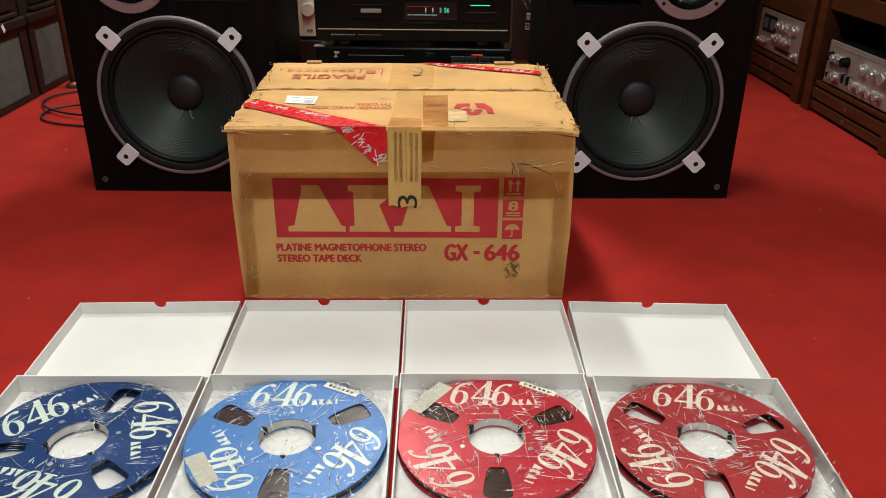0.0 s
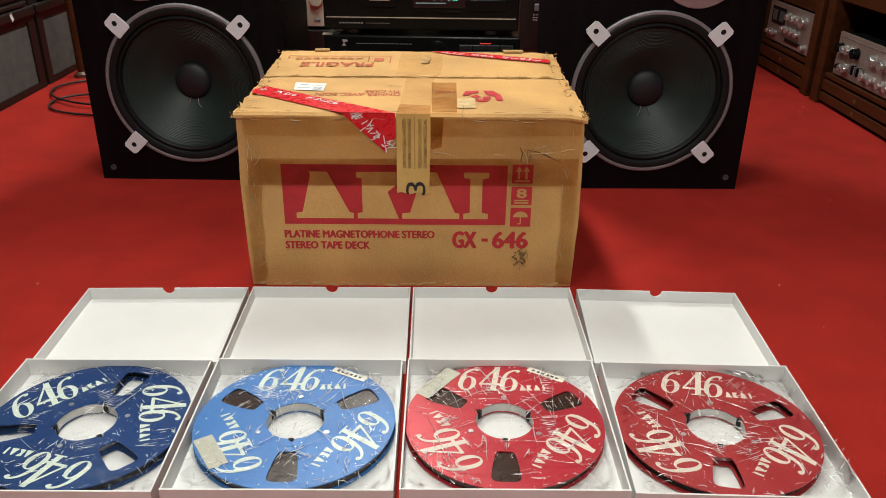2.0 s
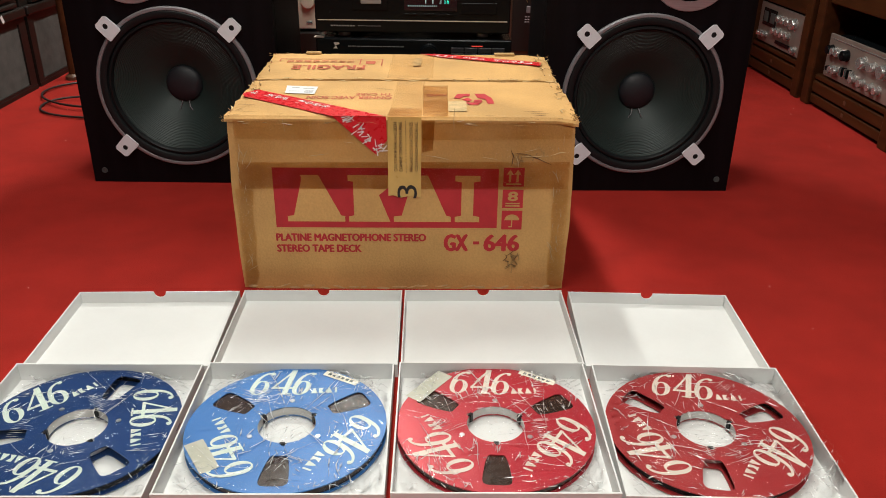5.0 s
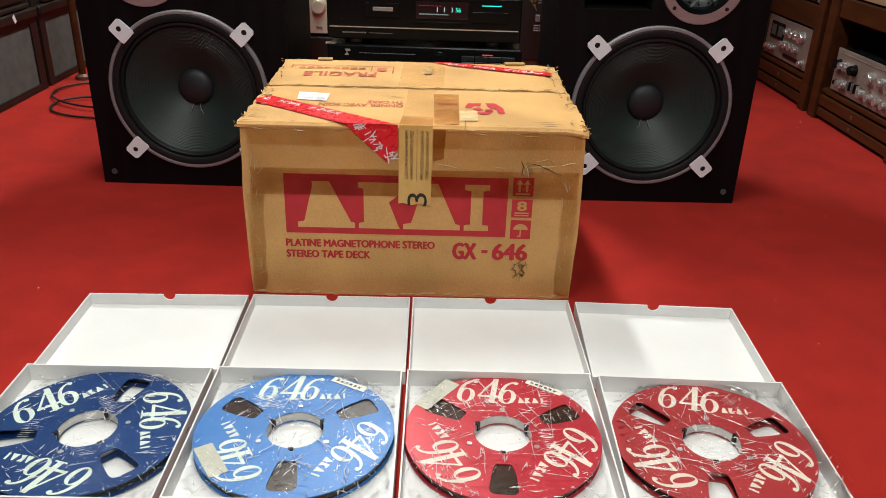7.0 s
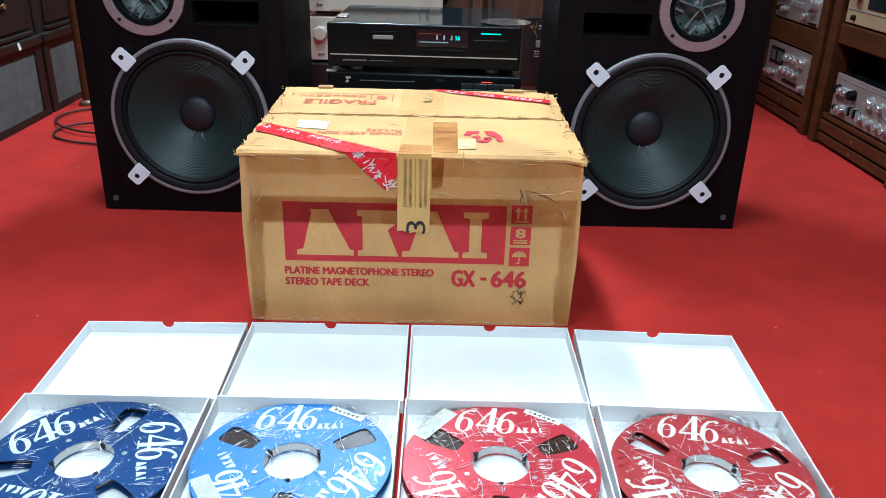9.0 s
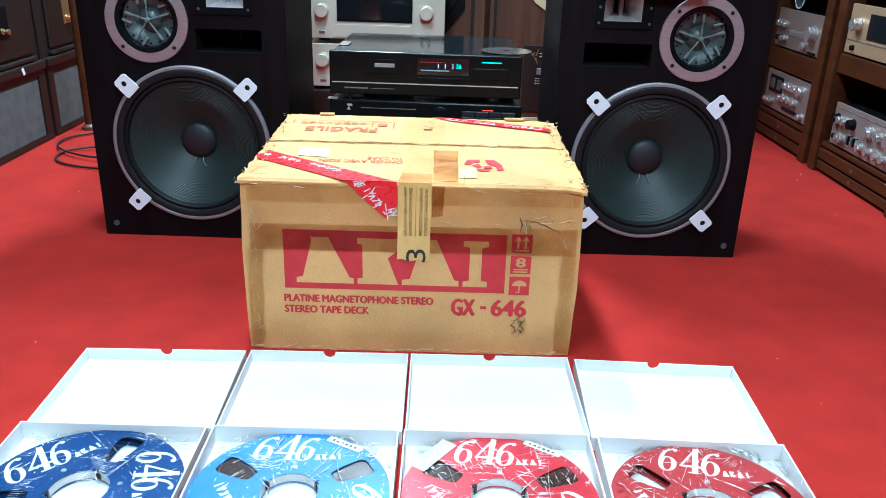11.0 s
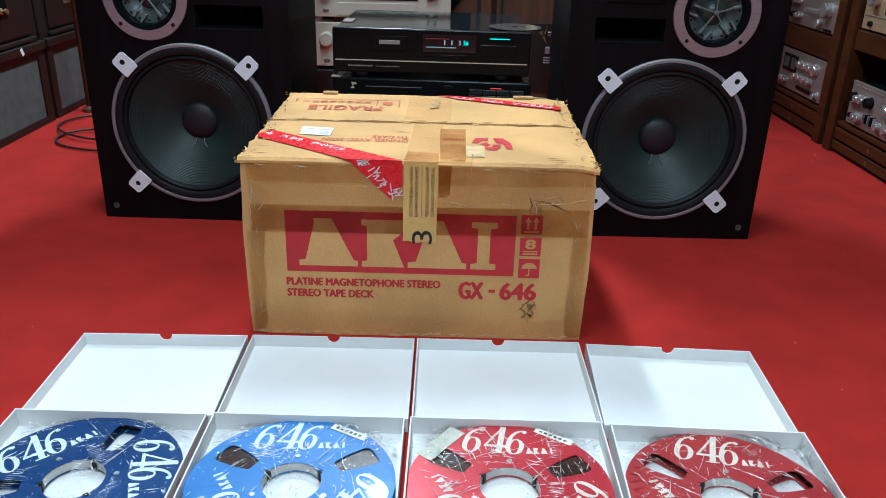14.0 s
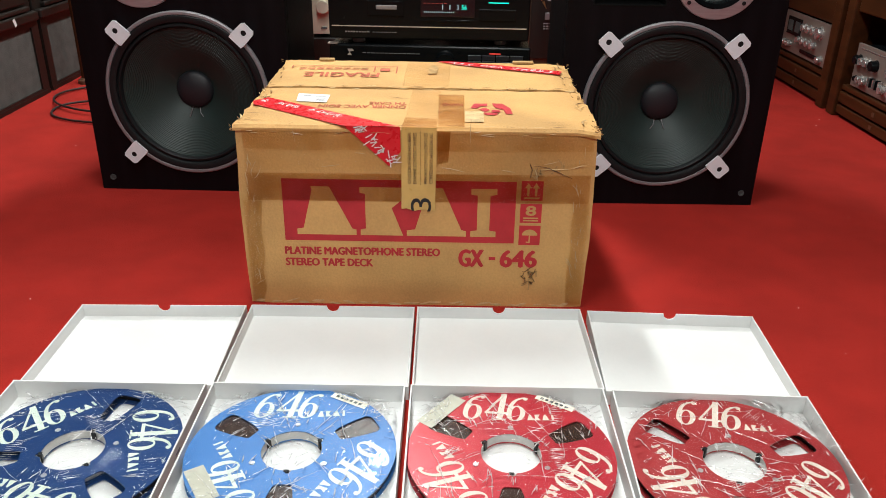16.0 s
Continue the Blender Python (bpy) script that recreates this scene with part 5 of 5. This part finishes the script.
def creases(bag, z, half, draw, share):
    """Whitened creases that follow the film and paint in its glints: a few long ones, many short ones in clusters, and
    a ring of crumples past the reel's rim.
    """
    n = z.shape[0] - 1
    lines = []
    for _ in range(int(34 * share)):
        lines.append((draw.uniform(-0.115, 0.115), draw.uniform(-0.115, 0.115), draw.uniform(0, 180), draw.uniform(0.04, 0.11), draw.uniform(0.00030, 0.00065), 3))
    for _ in range(int(46 * share)):
        cx, cy, a = draw.uniform(-0.12, 0.12), draw.uniform(-0.12, 0.12), draw.uniform(0, 180)
        for _ in range(draw.randint(2, 6)):
            lines.append((cx + draw.gauss(0, 0.009), cy + draw.gauss(0, 0.009), a + draw.gauss(0, 9), draw.uniform(0.005, 0.024), draw.uniform(0.0004, 0.0010), 5))
    for _ in range(4):
        cx, cy, a, gap = draw.uniform(-0.09, 0.09), draw.uniform(-0.09, 0.09), draw.uniform(-15, 45), draw.uniform(0.0030, 0.0042)
        for i in range(draw.randint(6, 11)):
            lines.append((cx - gap * i * math.sin(radians(a)), cy + gap * i * math.cos(radians(a)), a, draw.uniform(0.012, 0.030), draw.uniform(0.0003, 0.0006), 5))
    for _ in range(170):
        t, rr = draw.uniform(0, 2 * math.pi), draw.uniform(0.124, 0.152)
        lines.append((rr * math.cos(t), rr * math.sin(t), draw.uniform(0, 180), draw.uniform(0.004, 0.015), draw.uniform(0.0004, 0.0009), 14))
    bm = bmesh.new()
    for px, py, a, length, width, wobble in lines:
        steps = max(3, int(length / 0.002))
        pts = []
        for _ in range(steps + 1):
            if max(abs(px), abs(py)) > half * 0.965:
                break
            i, j = int((px / half + 1) / 2 * n), int((py / half + 1) / 2 * n)
            pts.append((px, py, z[j, i] + 0.0002))
            a += draw.uniform(-wobble, wobble)
            px, py = px + length / steps * math.cos(radians(a)), py + length / steps * math.sin(radians(a))
        if len(pts) < 3:
            continue
        rows = []
        for i, (qx, qy, qz) in enumerate(pts):
            bx, by, _ = pts[min(len(pts) - 1, i + 1)]
            ax, ay, _ = pts[max(0, i - 1)]
            d = Vector((bx - ax, by - ay)).normalized() * width * math.sin(math.pi * (i + 0.4) / (len(pts) - 0.2))
            rows.append([bm.verts.new((qx - d.y, qy + d.x, qz)), bm.verts.new((qx, qy, qz + width * 0.6)), bm.verts.new((qx + d.y, qy - d.x, qz))])
        for p, q in zip(rows, rows[1:]):
            bm.faces.new((p[1], p[0], q[0], q[1]))
            bm.faces.new((p[2], p[1], q[1], q[2]))
    return tagged(part("crease", bm, CREASE, bag, "whitened creases in the film, glints painted in"), kind="stuff")


def wrap(x, y, half, seed, share, over_rim=False):
    """A loose crumpled bag over a reel: long sharp folds, fans of parallel ripples, finer crumples towards its rim."""
    n = 450
    draw = random.Random(seed)
    g = np.linspace(-half, half, n + 1)
    u, v = np.meshgrid(g, g)
    soft = np.array([[noise.noise(Vector((a * 11 + seed * 7, b * 11, seed))) for a in g] for b in g])
    fine = np.array([[noise.noise(Vector((a * 70, b * 70 + seed * 5, seed))) for a in g] for b in g])
    r = np.hypot(u, v)
    z = 0.0012 * soft
    for k in range(170):
        a = draw.uniform(0, math.pi)
        cx, cy = draw.uniform(-half, half), draw.uniform(-half, half)
        along = (u - cx) * math.cos(a) + (v - cy) * math.sin(a)
        across = -(u - cx) * math.sin(a) + (v - cy) * math.cos(a) + 0.003 * soft + draw.uniform(-4, 4) * along ** 2
        length, width = (draw.uniform(0.006, 0.022), draw.uniform(0.0010, 0.0016)) if k % 3 else (draw.uniform(0.03, 0.10), draw.uniform(0.0010, 0.0018))
        rise = width * draw.uniform(0.25, 0.75)
        z += rise * np.exp(-(across / width) ** 2) * np.clip(1.5 - np.abs(along) / length * 1.5, 0, 1)
    for _ in range(7):
        a = draw.uniform(-0.5, 0.9)
        cx, cy = draw.uniform(-0.1, 0.1), draw.uniform(-0.1, 0.1)
        along = (u - cx) * math.cos(a) + (v - cy) * math.sin(a)
        across = -(u - cx) * math.sin(a) + (v - cy) * math.cos(a) + 0.01 * soft
        spread = np.exp(-(along / draw.uniform(0.014, 0.028)) ** 2 - (across / draw.uniform(0.012, 0.026)) ** 2)
        z += 0.00024 * spread * np.sin(across * 2 * math.pi / draw.uniform(0.0034, 0.0046))
    rim = np.clip((r - 0.120) / 0.016, 0, 1)
    z += rim * (0.005 * np.abs(fine) + 0.0030 * np.abs(soft) - 0.0006)
    z = 0.0218 + np.maximum(z, -0.0008)
    out = np.clip((r - 0.136) / 0.022, 0, 1)
    z = z * (1 - out) + out * (0.009 + 0.014 * np.abs(fine) + 0.008 * np.abs(soft))
    if over_rim:
        over = np.clip((u - 0.117) / 0.006, 0, 1)
        z = z * (1 - over) + over * np.maximum(z, 0.0318 + 0.004 * np.abs(soft))
    corner = np.arange((n + 1) * (n + 1)).reshape(n + 1, n + 1)
    quads = np.stack([corner[:-1, :-1], corner[:-1, 1:], corner[1:, 1:], corner[1:, :-1]], -1)
    quads = quads[r[:-1, :-1] < half * (1.24 + 0.12 * soft[:-1, :-1])]
    used, faces = np.unique(quads, return_inverse=True)
    me = bpy.data.meshes.new("cellophane_bag")
    me.from_pydata(np.stack([u.ravel(), v.ravel(), z.ravel()], -1)[used].tolist(), [], faces.reshape(-1, 4).tolist())
    me.materials.append(WRAP)
    me.shade_smooth()
    ob = new("cellophane_bag", me)
    ob.matrix_world = pose(x, y, 0)
    creases(ob, z, half, draw, share)
    return tagged(ob, "clear crumpled cellophane bag round a tape reel", "plastic bag", "cellophane bags")


for k, (x, y, a, *_rest) in enumerate(REELS):
    wrap(x + (0.012 if k == 3 else 0), y - 0.003, 0.1305 if k < 3 else 0.1345, k + 1, (0.5, 1.0, 0.95, 0.85)[k], k == 3)

# ---- lint on the carpet ----
lint_bm = bmesh.new()
lint_rng = random.Random(11)
for _ in range(34):
    lx, ly, size = lint_rng.uniform(-1.3, 1.15), lint_rng.uniform(0.5, 2.6), lint_rng.uniform(0.0005, 0.0012)
    bmesh.ops.create_icosphere(lint_bm, subdivisions=1, radius=size, matrix=pose(lx, ly, size * 0.6, 0, 0, lint_rng.uniform(0, 180)) @ Matrix.Diagonal((1.8, 0.8, 0.7, 1)))
solid("carpet_lint", lint_bm, PAPER, "tiny pale lint specks scattered on the carpet", "lint", kind="stuff")
